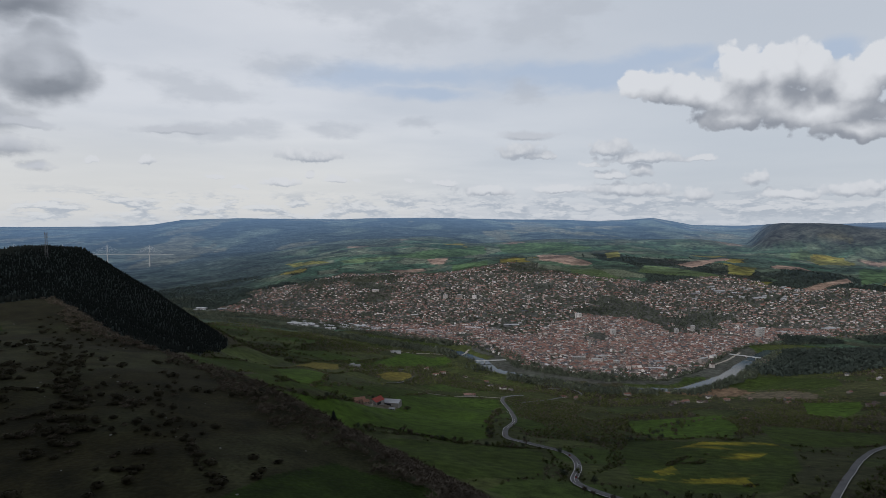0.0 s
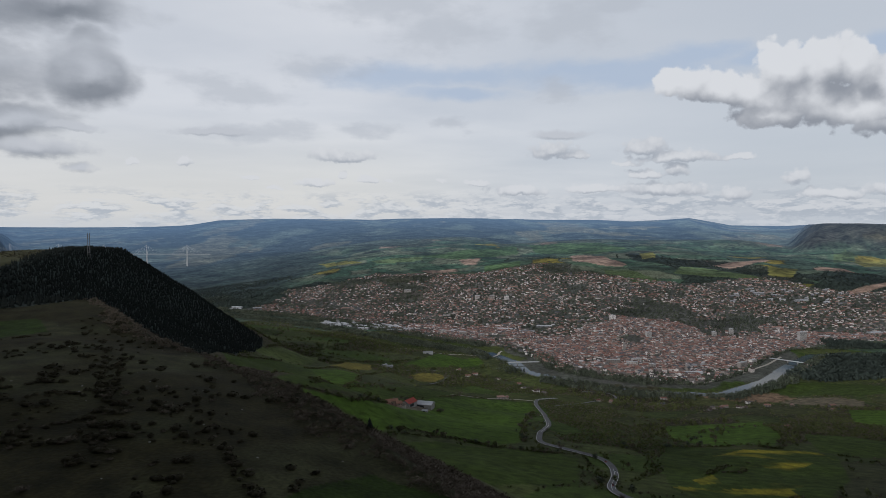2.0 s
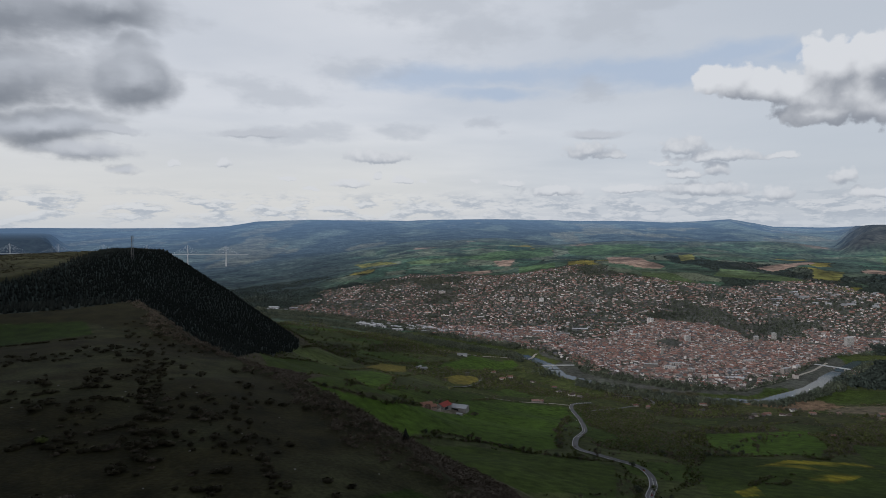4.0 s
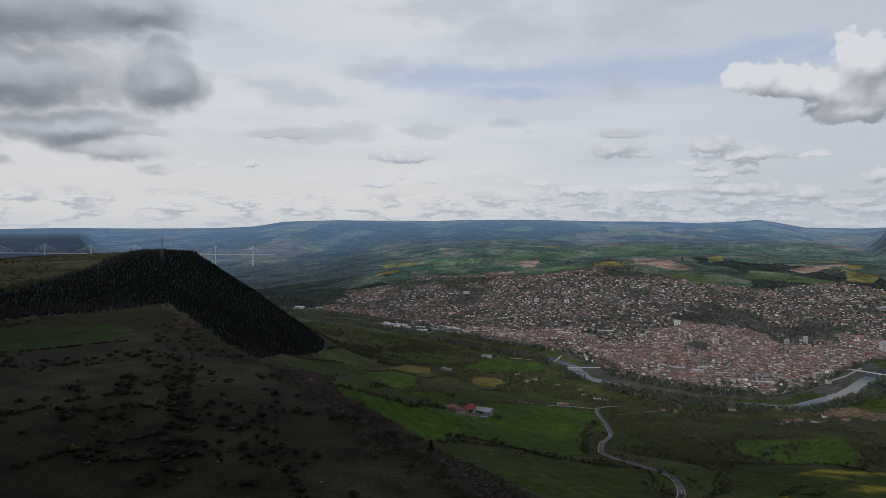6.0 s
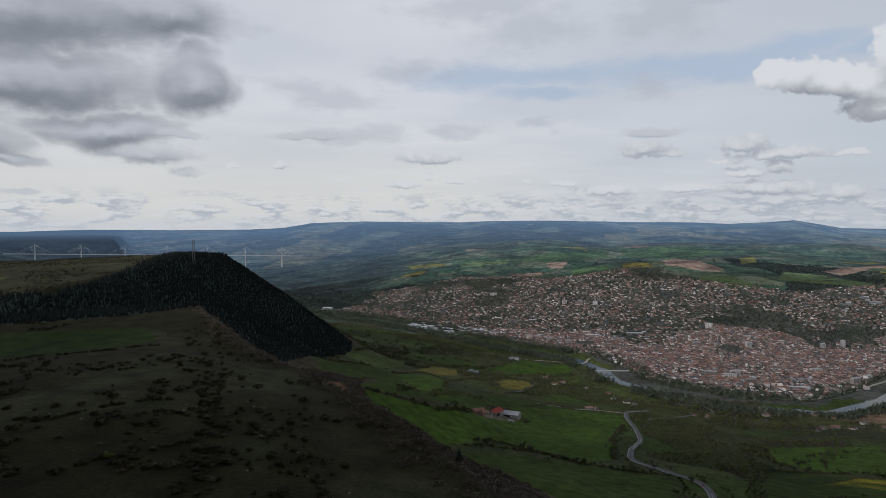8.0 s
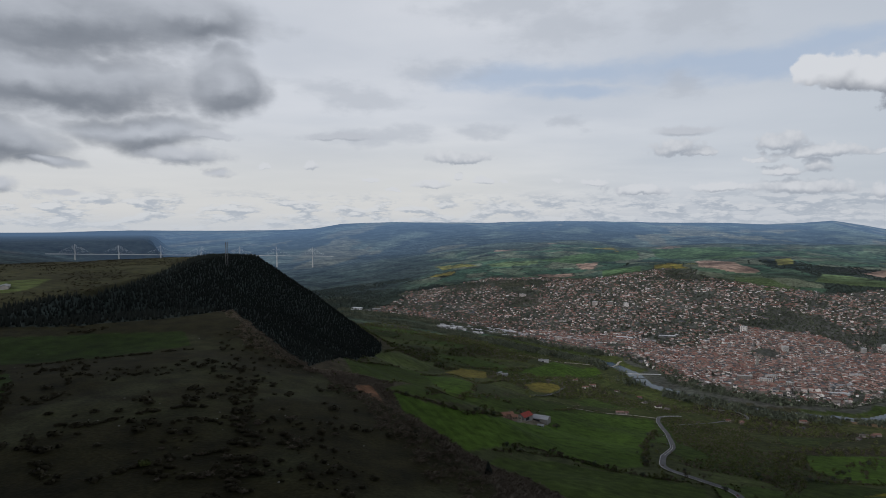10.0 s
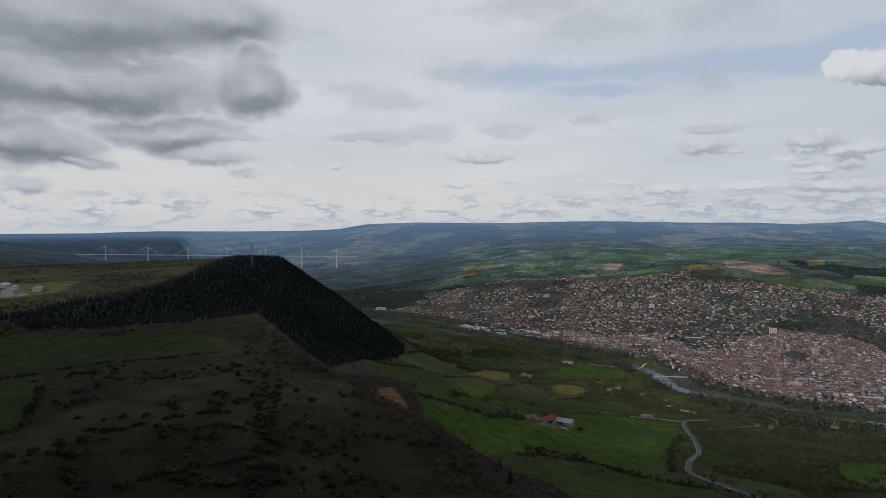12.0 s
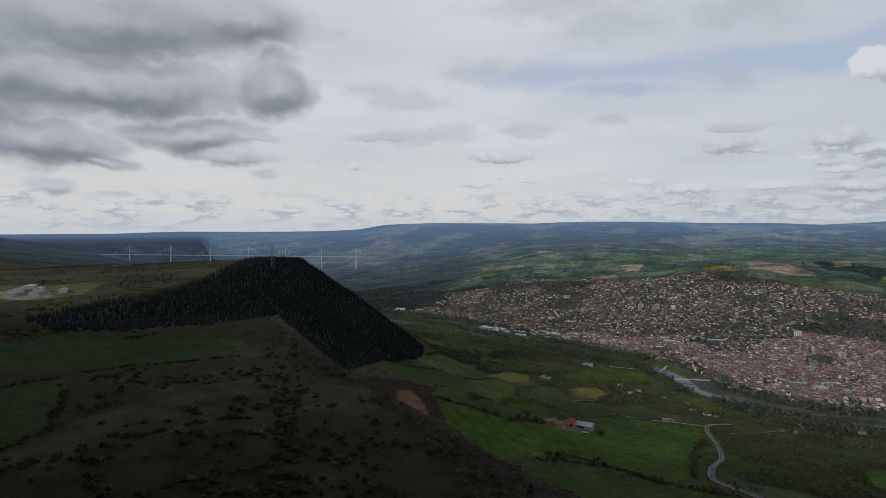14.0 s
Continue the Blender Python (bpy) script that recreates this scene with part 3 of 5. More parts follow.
field((0.15, 0.13, 0.10), [(-158, 1010), (-122, 1040), (-92, 1080), (-88, 1122), (-120, 1125), (-168, 1055)])
field(LEY, [(-492, 1337), (-473, 1534), (-444, 1725), (-386, 1463), (-408, 1278)])
field(PASTURE, [(-469, 1100), (-420, 1290), (-330, 1290), (-300, 1000), (-310, 860), (-400, 980)])
field(MEADOW, [(-364, 1275), (-306, 1341), (-250, 1290), (-226, 1132), (-270, 1100)])
field(DULL_RAPE, [(-372, 1729), (-301, 1755), (-264, 1512), (-291, 1400), (-346, 1420)])
field(MEADOW, [(-221, 1898), (-137, 2242), (5, 2285), (24, 2208), (-88, 1996), (-165, 1844)])
field(DULL_RAPE, [(-181, 1596), (-154, 1700), (-102, 1735), (-91, 1667), (-114, 1555), (-149, 1500)])
field(SHADED_CROP, [(-616, 430), (-574, 440), (-529, 473), (-449, 508), (-397, 533), (-353, 479), (-388, 436), (-442, 387), (-476, 359)])
field(SHADED_CROP, [(-421, 316), (-419, 335), (-409, 355), (-374, 326), (-319, 263), (-315, 233)])
field(LEY, [(-957, 736), (-868, 750), (-797, 783), (-732, 679), (-737, 624), (-766, 587), (-867, 620)])
field((0.22, 0.19, 0.15), [(-860, 655), (-812, 694), (-747, 645), (-751, 610), (-790, 600)])
field(SHADED_CROP, [(-53, 216), (-69, 193), (-77, 169), (-82, 130), (60, 60), (60, 130), (6, 165), (-20, 202)])
field(SOIL, [(806, 5404), (956, 5298), (1034, 4884), (1087, 4593), (1001, 4366), (830, 4495), (720, 4697)])
field(SOIL, [(1684, 4568), (1864, 4661), (2161, 4807), (2131, 4677), (1717, 4340)])
field(SOIL, [(2053, 3595), (2517, 3914), (2463, 3793), (2058, 3521)])
field(SOIL, [(-135, 5232), (54, 5324), (5, 5042), (-85, 5061)])
field(HAZED_RAPE, [(-1421, 5700), (-1116, 5575), (-947, 5321), (-1262, 5346)])
field(HAZED_BARLEY, [(865, 4272), (1000, 4119), (1127, 3884), (888, 3730), (781, 3828)])
field(HAZED_RAPE, [(2897, 5035), (3168, 4998), (3152, 4770), (2703, 4521)])
field(HAZED_RAPE, [(1979, 4360), (2155, 4319), (1933, 3946), (1829, 4030)])
field(HAZED_RAPE, [(1794, 3801), (1984, 3772), (1866, 3674)])
field(HAZED_RAPE, [(1345, 5243), (1501, 5378), (1407, 4997), (1276, 4888)])
field(HAZED_BARLEY, [(-883, 5373), (-456, 5437), (-444, 5296), (-806, 5182)])
field(HAZED_WHEAT, [(-456, 5437), (92, 6116), (424, 6583), (411, 5840), (-111, 5243)])
field(HAZED_WHEAT, [(70, 4851), (343, 4901), (321, 4278), (63, 4429)])
field(HAZED_BARLEY, [(1438, 4505), (1625, 4354), (1783, 3928), (1595, 3901), (1264, 4076)])
field(HAZED_WHEAT, [(575, 6632), (1309, 6740), (1371, 5743), (1034, 5334), (565, 5918)])
field(HAZED_BARLEY, [(2889, 5225), (3119, 5463), (3014, 5117), (2636, 4768)])
field(HAZED_WHEAT, [(2793, 4226), (3233, 4592), (2713, 3852), (2478, 3722)])
field(PASTURE, [(766, 1874), (924, 1996), (1055, 1970), (1116, 1783), (1072, 1677), (983, 1668), (905, 1813)])
field(MOULD, [(614, 1800), (700, 1830), (851, 1838), (880, 1770), (797, 1740), (660, 1760)])
field(TILLED, [(885, 1765), (936, 1691), (962, 1607), (911, 1533), (848, 1584), (810, 1735)])
field(MEADOW, [(858, 1502), (956, 1444), (929, 1385), (823, 1279), (781, 1346)])
field(MEADOW, [(358, 1244), (448, 1273), (589, 1328), (522, 1112), (462, 1015), (383, 1000), (332, 1028), (315, 1064)])
field(PASTURE, [(285, 985), (373, 967), (460, 963), (514, 934), (419, 739), (323, 611), (211, 583), (186, 642), (233, 846)])
field(PASTURE, [(566, 1135), (655, 1149), (718, 1105), (766, 1080), (681, 975), (552, 935), (505, 960)])
field(RAPE, [(310, 880), (390, 960), (500, 960), (490, 900), (385, 800), (310, 810)])
field(RAPE, [(228, 706), (268, 752), (256, 697), (230, 680)])
field(RAPE, [(300, 690), (330, 720), (350, 700), (310, 660)])
field(RAPE, [(190, 655), (320, 680), (310, 630), (200, 618)])
field((0.20, 0.105, 0.06), [(-312, 763), (-305, 797), (-259, 730), (-243, 701), (-235, 640), (-262, 640), (-290, 700)])


def ragged(x, y):
    """Shifts spots so that outlines drawn with straight lines come out uneven."""
    return x + 70 * rolling(x, y, 260, 111, 3), y + 70 * rolling(x, y, 260, 112, 3)


def land_use(x, y):
    """Base colour of the ground."""
    r = np.hypot(x, y)
    edge, who = plots(x, y)
    col = np.where((r > 2900)[..., None], HAZED_GREENS[np.floor(who * 4.99).astype(int)], GREENS[np.floor(who * 6.99).astype(int)])

    def lay(mask, c):
        m = np.clip(mask, 0, 1)[..., None]
        col[:] = col * (1 - m) + np.asarray(c) * m
    az = np.degrees(np.arctan2(x, y))
    far = lerp_clip(r, 2900, 3900)
    lay((who * 7.77 % 1 > 0.975) * far, SOIL)
    lay(((who * 5.31 % 1) > 0.965) * far, DULL_RAPE)
    lay(lerp_clip(rolling(x, y, 260, 61), 0.15, 0.4) * (1 - far) * (0.5 + 0.3 * lerp_clip(x, 100, 400)), SCRUB)
    lay(lerp_clip(x, 150, 450) * (1 - far) * (y < 1850) * 0.4, SCRUB)
    lay(lerp_clip(rolling(x, y * 0.55, 900, 71, 6), 0.30, 0.42) * far * 0.9, WOOD)
    lay(lerp_clip(edge, 16, 6) * far * 0.8, WOOD)
    lay(lerp_clip(r, 3300, 3900) * lerp_clip(az + 3 * rolling(x, y, 500, 73, 3), -11, -17) * (1 - lerp_clip(r, 7000, 9000)) * 0.9, WOOD)
    # upland colours with the blue of haze mixed in
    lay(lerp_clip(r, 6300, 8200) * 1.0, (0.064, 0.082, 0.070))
    lay(lerp_clip(rolling(x, y * 0.35, 800, 75, 6), -0.3, 0.1) * lerp_clip(r, 6300, 8200) * 0.9, HAZED_MOSAIC)
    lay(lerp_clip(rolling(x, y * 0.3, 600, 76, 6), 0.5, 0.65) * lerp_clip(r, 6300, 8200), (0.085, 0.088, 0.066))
    mesa = lerp_clip(az, 25.5, 27.2) * lerp_clip(r + 200 * rolling(x, y, 300, 113, 3), 6050, 6500)
    lay(mesa * 0.9, (0.040, 0.039, 0.033))
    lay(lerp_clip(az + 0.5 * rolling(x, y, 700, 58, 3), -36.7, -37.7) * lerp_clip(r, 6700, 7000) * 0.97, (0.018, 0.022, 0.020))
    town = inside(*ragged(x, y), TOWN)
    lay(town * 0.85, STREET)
    width = 250 + 220 * lerp_clip(y, 650, 950)
    off = np.where(inside(x, y, RIM), 0, seg_dist(x, y, RIM + RIM[:1])) / width
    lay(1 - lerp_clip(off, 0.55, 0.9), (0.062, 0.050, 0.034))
    lay(1 - lerp_clip(off, 0.01, 0.06), SHADED_HEATH)
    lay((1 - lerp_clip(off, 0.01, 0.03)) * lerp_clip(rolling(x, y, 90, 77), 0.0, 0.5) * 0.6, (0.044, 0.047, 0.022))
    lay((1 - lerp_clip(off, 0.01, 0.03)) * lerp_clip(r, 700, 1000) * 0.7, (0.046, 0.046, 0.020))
    lay(inside(x, y, PINES) * 1.0, WOOD)
    for colour, poly in FIELDS:
        cover = inside(x, y, poly) * 1.0
        if colour == RAPE:
            cover = cover * lerp_clip(rolling(x * 0.6, y, 36, 141, 5), -0.2, 0.75)
            lay(inside(x, y, poly) * 1.0, PASTURE)
        lay(cover, colour)
    return col


# -- ground: one sheet on rings round the eye, fine where it is seen --
ring = [0.15]
while ring[-1] < 26000:
    r_ = ring[-1]
    ring.append(r_ * (1.6 if r_ < 5 else 1.05 if r_ < 120 else 1.009 if r_ < 2600 else 1.006 if r_ < 5600 else 1.012 if r_ < 8000 else 1.02))
ring = np.array(ring)
spoke = np.radians(np.concatenate([np.arange(-56, 40, 0.14), np.arange(40, 304, 4.0)]))
gr, ga = np.meshgrid(ring, spoke, indexing="ij")
gx, gy = EYE[0] + gr * np.sin(ga), EYE[1] + gr * np.cos(ga)
gz = land(gx, gy)
sx, sy, sz, _ = squeeze(gx, gy, gz)
count = len(spoke)
idx = np.arange(len(ring) * count).reshape(len(ring), count)
nxt = np.roll(idx, -1, axis=1)
quads = np.stack([idx[:-1], idx[1:], nxt[1:], nxt[:-1]], -1)
split_row = int(np.searchsorted(ring, 4400))
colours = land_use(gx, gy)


def sheet(name, a, b, mat, label):
    rows = slice(a, b + 1)
    v = np.stack([sx[rows], sy[rows], sz[rows]], -1).reshape(-1, 3)
    q = quads[a:b].reshape(-1, 4) - a * count
    ob = mesh_object(name, v, q[:, ::-1], [mat], smooth=True)
    at = ob.data.attributes.new("place", "FLOAT_VECTOR", "POINT")
    at.data.foreach_set("vector", np.stack([gx[rows], gy[rows], gz[rows]], -1).astype(np.float32).ravel())
    at = ob.data.attributes.new("use", "FLOAT_COLOR", "POINT")
    rgba = np.ones((b + 1 - a, count, 4), np.float32)
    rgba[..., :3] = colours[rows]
    at.data.foreach_set("color", rgba.ravel())
    # how much of the haze emission each spot gets
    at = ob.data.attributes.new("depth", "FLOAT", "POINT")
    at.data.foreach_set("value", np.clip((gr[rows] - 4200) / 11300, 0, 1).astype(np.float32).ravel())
    return tagged(ob, label, "land", kind="structure")


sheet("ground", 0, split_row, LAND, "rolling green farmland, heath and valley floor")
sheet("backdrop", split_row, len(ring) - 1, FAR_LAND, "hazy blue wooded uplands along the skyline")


# -- river --
def ribbon(name, line, width, mat, lift, step=12.0, level=None, parent=None):
    """A strip that follows a line over the land."""
    pts = []
    for (ax, ay), (bx, by) in zip(line[:-1], line[1:]):
        k = max(1, int(math.hypot(bx - ax, by - ay) / step))
        pts += [(ax + (bx - ax) * i / k, ay + (by - ay) * i / k) for i in range(k)]
    pts = np.array(pts + [line[-1]], float)
    for _ in range(6):
        pts[1:-1] = (pts[:-2] + 2 * pts[1:-1] + pts[2:]) / 4
    d = np.gradient(pts, axis=0)
    d /= np.linalg.norm(d, axis=1)[:, None]
    side = np.stack([d[:, 1], -d[:, 0]], -1)
    across = np.linspace(-0.5, 0.5, 5) * width
    p = pts[:, None, :] + side[:, None, :] * across[None, :, None]
    z = np.full(p.shape[:2], float(level)) if level is not None else land(p[..., 0], p[..., 1]).max(axis=1, keepdims=True) + lift + np.zeros(p.shape[:2])
    x, y, z, _ = squeeze(p[..., 0], p[..., 1], z)
    i = np.arange(len(pts) * 5).reshape(-1, 5)
    q = np.stack([i[:-1, :-1], i[:-1, 1:], i[1:, 1:], i[1:, :-1]], -1).reshape(-1, 4)
    return mesh_object(name, np.stack([x, y, z], -1).reshape(-1, 3), q, [mat], parent, smooth=True)


tagged(ribbon("water", RIVER[1:-2], 150, WATER, 0, level=0.6), "broad calm river reflecting the grey sky", "river", kind="structure")


# -- buildings --
def house_arrays(x, y, turn, length, width, eaves, rise):
    """Walls and gable roofs of many houses at once: verts and quads of each."""
    cnt = len(x)
    gz0 = land(x, y) - 2.5
    L, W = length / 2, width / 2
    eaves = eaves + 2.5

    def place(u, v, w):
        c, s = np.cos(turn)[:, None], np.sin(turn)[:, None]
        px, py = x[:, None] + u * c - v * s, y[:, None] + u * s + v * c
        pz = gz0[:, None] + w
        px, py, pz, _ = squeeze(px, py, pz)
        return np.stack([px, py, pz], -1)
    l, w, h, t = L[:, None], W[:, None], eaves[:, None], (eaves + rise)[:, None]
    # walls: eight corners and the two gable tips
    wu = np.concatenate([-l, l, l, -l, -l, l, l, -l, -l, l], 1)
    wv = np.concatenate([-w, -w, w, w, -w, -w, w, w, 0 * w, 0 * w], 1)
    ww = np.concatenate([0 * h, 0 * h, 0 * h, 0 * h, h, h, h, h, t, t], 1)
    walls = place(wu, wv, ww)
    wf = np.array([(0, 1, 5, 4), (1, 2, 6, 5), (2, 3, 7, 6), (3, 0, 4, 7), (5, 6, 9, 9), (7, 4, 8, 8)])
    # roof: two slabs with eaves, 0.25 m thick
    o, e, th = 0.5, 0.6, 0.28
    drop = e * (rise / W)[:, None]
    ru = np.concatenate([-l - o, l + o, l + o, -l - o, -l - o, l + o] * 2, 1)
    rv = np.concatenate([-w - e, -w - e, 0 * w, 0 * w, w + e, w + e] * 2, 1)
    low = np.concatenate([h - drop, h - drop, t, t, h - drop, h - drop], 1) + 0.02
    roofs = place(ru, rv, np.concatenate([low, low + th], 1))
    rf = np.array([(6, 7, 8, 9), (9, 8, 11, 10), (0, 1, 7, 6), (5, 4, 10, 11), (1, 2, 8, 7), (3, 0, 6, 9), (2, 5, 11, 8), (4, 3, 9, 10)])
    return walls, wf, roofs, rf


def merge(v, f):
    cnt, k = v.shape[:2]
    return v.reshape(-1, 3), (f[None] + (np.arange(cnt) * k)[:, None, None]).reshape(-1, f.shape[1])


def tri_quads(q):
    """Triangles from quads, leaving out the empty halves."""
    t = np.concatenate([q[:, [0, 1, 2]], q[:, [0, 2, 3]]])
    return t[(t[:, 0] != t[:, 1]) & (t[:, 1] != t[:, 2]) & (t[:, 2] != t[:, 0])]


def scatter(poly, spacing, seed, jitter=0.5):
    g = np.random.default_rng(seed)
    p = np.array(poly, float)
    x, y = np.meshgrid(np.arange(p[:, 0].min(), p[:, 0].max(), spacing), np.arange(p[:, 1].min(), p[:, 1].max(), spacing))
    x, y = x.ravel(), y.ravel()
    x, y = x + g.uniform(-jitter, jitter, len(x)) * spacing, y + g.uniform(-jitter, jitter, len(y)) * spacing
    k = inside(x, y, poly)
    return x[k], y[k], g


def keep_all(m, *arrays):
    return [a[m] for a in arrays]


def in_core(x, y):
    """Whether spots lie in the close-built parts of the town."""
    x, y = x + 110 * rolling(x, y, 240, 161, 4), y + 110 * rolling(x, y, 240, 162, 4)
    return inside(x, y, CORE) | inside(x, y, CORE_WEST) | inside(x, y, CORE_EAST)


def town_spots():
    hx, hy, g = scatter([(-1400, 1900), (3000, 1900), (3000, 4800), (-1400, 4800)], 22, 11, 0.45)
    rx, ry = ragged(hx, hy)
    core = in_core(hx, hy)
    open_land = rolling(hx, hy, 330, 81, 4)
    keep = inside(rx, ry, TOWN) & ~core & (open_land < 0.5) & ~inside(hx, hy, CEMETERY) & (seg_dist(hx, hy, RIVER) > 66) & (g.random(len(hx)) < 0.72 - 0.5 * rolling(hx, hy, 130, 82, 2))
    hx, hy = keep_all(keep, hx, hy)
    cx, cy, g2 = scatter([(-450, 1850), (1900, 1850), (1900, 3150), (-450, 3150)], 11.8, 12, 0.32)
    lane = np.abs(rolling(cx, cy, 110, 92, 2)) > 0.055
    keep = in_core(cx, cy) & lane & (seg_dist(cx, cy, RIVER) > 66) & (rolling(cx, cy, 170, 91, 3) < 0.72)
    cx, cy = keep_all(keep, cx, cy)
    n1, n2 = len(hx), len(cx)
    street = 0.9 * rolling(hx, hy, 500, 95, 2)
    turn = np.concatenate([street + np.pi / 2 * g.integers(0, 2, n1) + g.normal(0, 0.2, n1), 0.8 * rolling(cx, cy, 220, 96, 2) + np.pi / 2 * g.integers(0, 2, n2) + g.normal(0, 0.1, n2)])
    length = np.concatenate([10 + 9 * g.random(n1) ** 2.2, 8 + 9 * g.random(n2) ** 2])
    width = np.concatenate([g.uniform(7.5, 11, n1), g.uniform(7, 9.5, n2)])
    large = g.random(n1 + n2) < 0.06
    length, width = np.where(large, length * 2.2, length), np.where(large, width * 1.4, width)
    eaves = np.concatenate([g.uniform(2.2, 4.0, n1), 3.5 + 5 * g.random(n2) ** 1.4])
    return np.concatenate([hx, cx]), np.concatenate([hy, cy]), turn, length, width, eaves, width * g.uniform(0.19, 0.30, n1 + n2)


HOUSES = town_spots()
# the houses by the river front stand singly; the rest of the town is one mass
front_ = (seg_dist(HOUSES[0], HOUSES[1], RIVER) < 230) & (HOUSES[0] > 150) & (HOUSES[0] < 1250)
front_ &= np.cumsum(front_) <= 260
FRONT = [a[front_] for a in HOUSES]
wv_, wf_, rv_, rf_ = house_arrays(*[a[~front_] for a in HOUSES])
v_, f_ = merge(wv_, wf_)
town_walls = mesh_object("town_houses", v_, tri_quads(f_), [WALL])
tagged(town_walls, "dense town of cream and ochre houses under tiled roofs", "houses", kind="stuff")
v_, f_ = merge(rv_, rf_)
mesh_object("roofs", v_, f_, [ROOF], town_walls)


# -- plants --
def clump(seed, pieces, leaf, squash=1.0, spread=1.0, spiky=0.0):
    """A crown in a unit sphere: many small tilted leaf pieces round a few uneven lobes."""
    g = np.random.default_rng(seed)
    lobes = g.normal(0, 0.42, (5, 3)) * (1, 1, 0.7)
    lobes[0] = 0
    v, f = [], []
    for i in range(pieces):
        d = g.normal(0, 1, 3)
        d /= np.linalg.norm(d)
        c = lobes[g.integers(0, 5)] * spread + d * g.uniform(0.35, 0.62)
        c[2] = (c[2] * squash) + 0.0
        a = g.normal(0, 1, 3)
        a = np.cross(d, a)
        a /= np.linalg.norm(a)
        b = np.cross(d, a)
        s = leaf * g.uniform(0.6, 1.3)
        k = len(v)
        v += [c + a * s - d * s * 0.3, c + b * s - d * s * 0.2, c - a * s * 0.9 - d * s * 0.3, c - b * s + d * s * 0.1]
        f += [(k, k + 1, k + 2), (k, k + 2, k + 3)]
    v = np.array(v)
    v[:, 2] -= v[:, 2].min()
    v[:, 2] /= v[:, 2].max()
    return v, np.array(f)


def twigs(seed, pieces, squash=0.9):
    """A leafless bush in a unit sphere: many thin slivers of twig that spread upwards."""
    g = np.random.default_rng(seed)
    v, f = [], []
    for i in range(pieces):
        d = g.normal(0, 1, 3) * (1, 1, 0.7) + (0, 0, 0.5)
        d /= np.linalg.norm(d)
        c = g.normal(0, 0.26, 3) * (1, 1, 0.6) + d * 0.1
        side = np.cross(d, g.normal(0, 1, 3))
        side *= g.uniform(0.03, 0.055) / np.linalg.norm(side)
        tip = c + d * g.uniform(0.35, 0.7)
        if np.cross(2 * side, tip - c) @ (c + tip - (0, 0, 0.2)) < 0:
            side = -side
        v += [c - side, c + side, tip]
        f.append((3 * i, 3 * i + 1, 3 * i + 2))
    v = np.array(v)
    v[:, 2] = (v[:, 2] - v[:, 2].min()) * squash
    return v / (1, 1, max(1.0, v[:, 2].max())), np.array(f)


def conifer(seed, tiers=5, sides=6):
    """A ragged cone of drooping tiers, one unit high, 0.5 wide."""
    g = np.random.default_rng(seed)
    v, f = [], []
    for i in range(tiers):
        z0 = 0.06 + 0.82 * i / tiers
        r0 = 0.27 * (1 - i / tiers) ** 0.8 + 0.03
        k = len(v)
        v.append((0, 0, min(1, z0 + 0.34)))
        for j in range(sides):
            a = 2 * math.pi * (j + 0.5 * (i % 2)) / sides + g.uniform(-0.2, 0.2)
            q = r0 * g.uniform(0.7, 1.25)
            v.append((q * math.cos(a), q * math.sin(a), z0 + g.uniform(-0.05, 0.05)))
        f += [(k, k + 1 + j, k + 1 + (j + 1) % sides) for j in range(sides)]
    return np.array(v), np.array(f)


def round_normals(v):
    """Leaves shade as the outside of a round crown does."""
    d = (v - (0, 0, 0.35)) * (1.0, 1.0, 0.8) + (0, 0, 0.12)
    return d / np.maximum(np.linalg.norm(d, axis=1), 1e-6)[:, None]


def planted(name, protos, x, y, size, mat, label, wide=1.0, category="trees", sink=0.1, seed=1):
    """Many plants as one mesh."""
    g = np.random.default_rng(seed)
    z = land(x, y)
    vs, fs, ns, base = [], [], [], 0
    pick = g.integers(0, len(protos), len(x))
    turn, lean = g.uniform(0, 2 * math.pi, len(x)), g.uniform(0.85, 1.2, len(x))
    for k, (pv, pf) in enumerate(protos):
        m = pick == k
        if not m.any():
            continue
        c, s = np.cos(turn[m])[:, None], np.sin(turn[m])[:, None]
        sc = size[m][:, None]
        wd = sc * wide * lean[m][:, None]
        px = x[m][:, None] + (pv[:, 0] * c - pv[:, 1] * s) * wd
        py = y[m][:, None] + (pv[:, 0] * s + pv[:, 1] * c) * wd
        pz = z[m][:, None] + (pv[:, 2] - sink) * sc
        v = np.stack(squeeze(px, py, pz)[:3], -1)
        a, b = merge(v, pf)
        pn = round_normals(pv)
        ns.append(np.stack([pn[:, 0] * c - pn[:, 1] * s, pn[:, 0] * s + pn[:, 1] * c, pn[:, 2] + 0 * c], -1).reshape(-1, 3))
        vs.append(a), fs.append(b + base)
        base += len(a)
    return tagged(mesh_object(name, np.concatenate(vs), np.concatenate(fs), [mat], normals=np.concatenate(ns)), label, category, kind="stuff")


CROWNS = [clump(s, 36, 0.22) for s in (1, 2, 3, 4)]
FAR_CROWNS = [clump(s, 10, 0.5) for s in (15, 16, 17)]
TOWN_CROWNS = [clump(s, 15, 0.36) for s in (12, 13, 14)]
HEDGE_CROWNS = [clump(s, 26, 0.24, 0.85, 0.6) for s in (22, 23, 24)]
BUSHES = [clump(s, 60, 0.19, 0.7, 0.5) for s in (5, 6, 7, 8)]
FINE_TWIGS = [twigs(s, 70) for s in (18, 19, 20)]
TWIGS = [twigs(s, 54, 1.1) for s in (9, 10, 11)]
FIRS = [conifer(s) for s in (1, 2, 3, 4)]

px_, py_, g_ = scatter(PINES, 5.0, 21, 0.5)
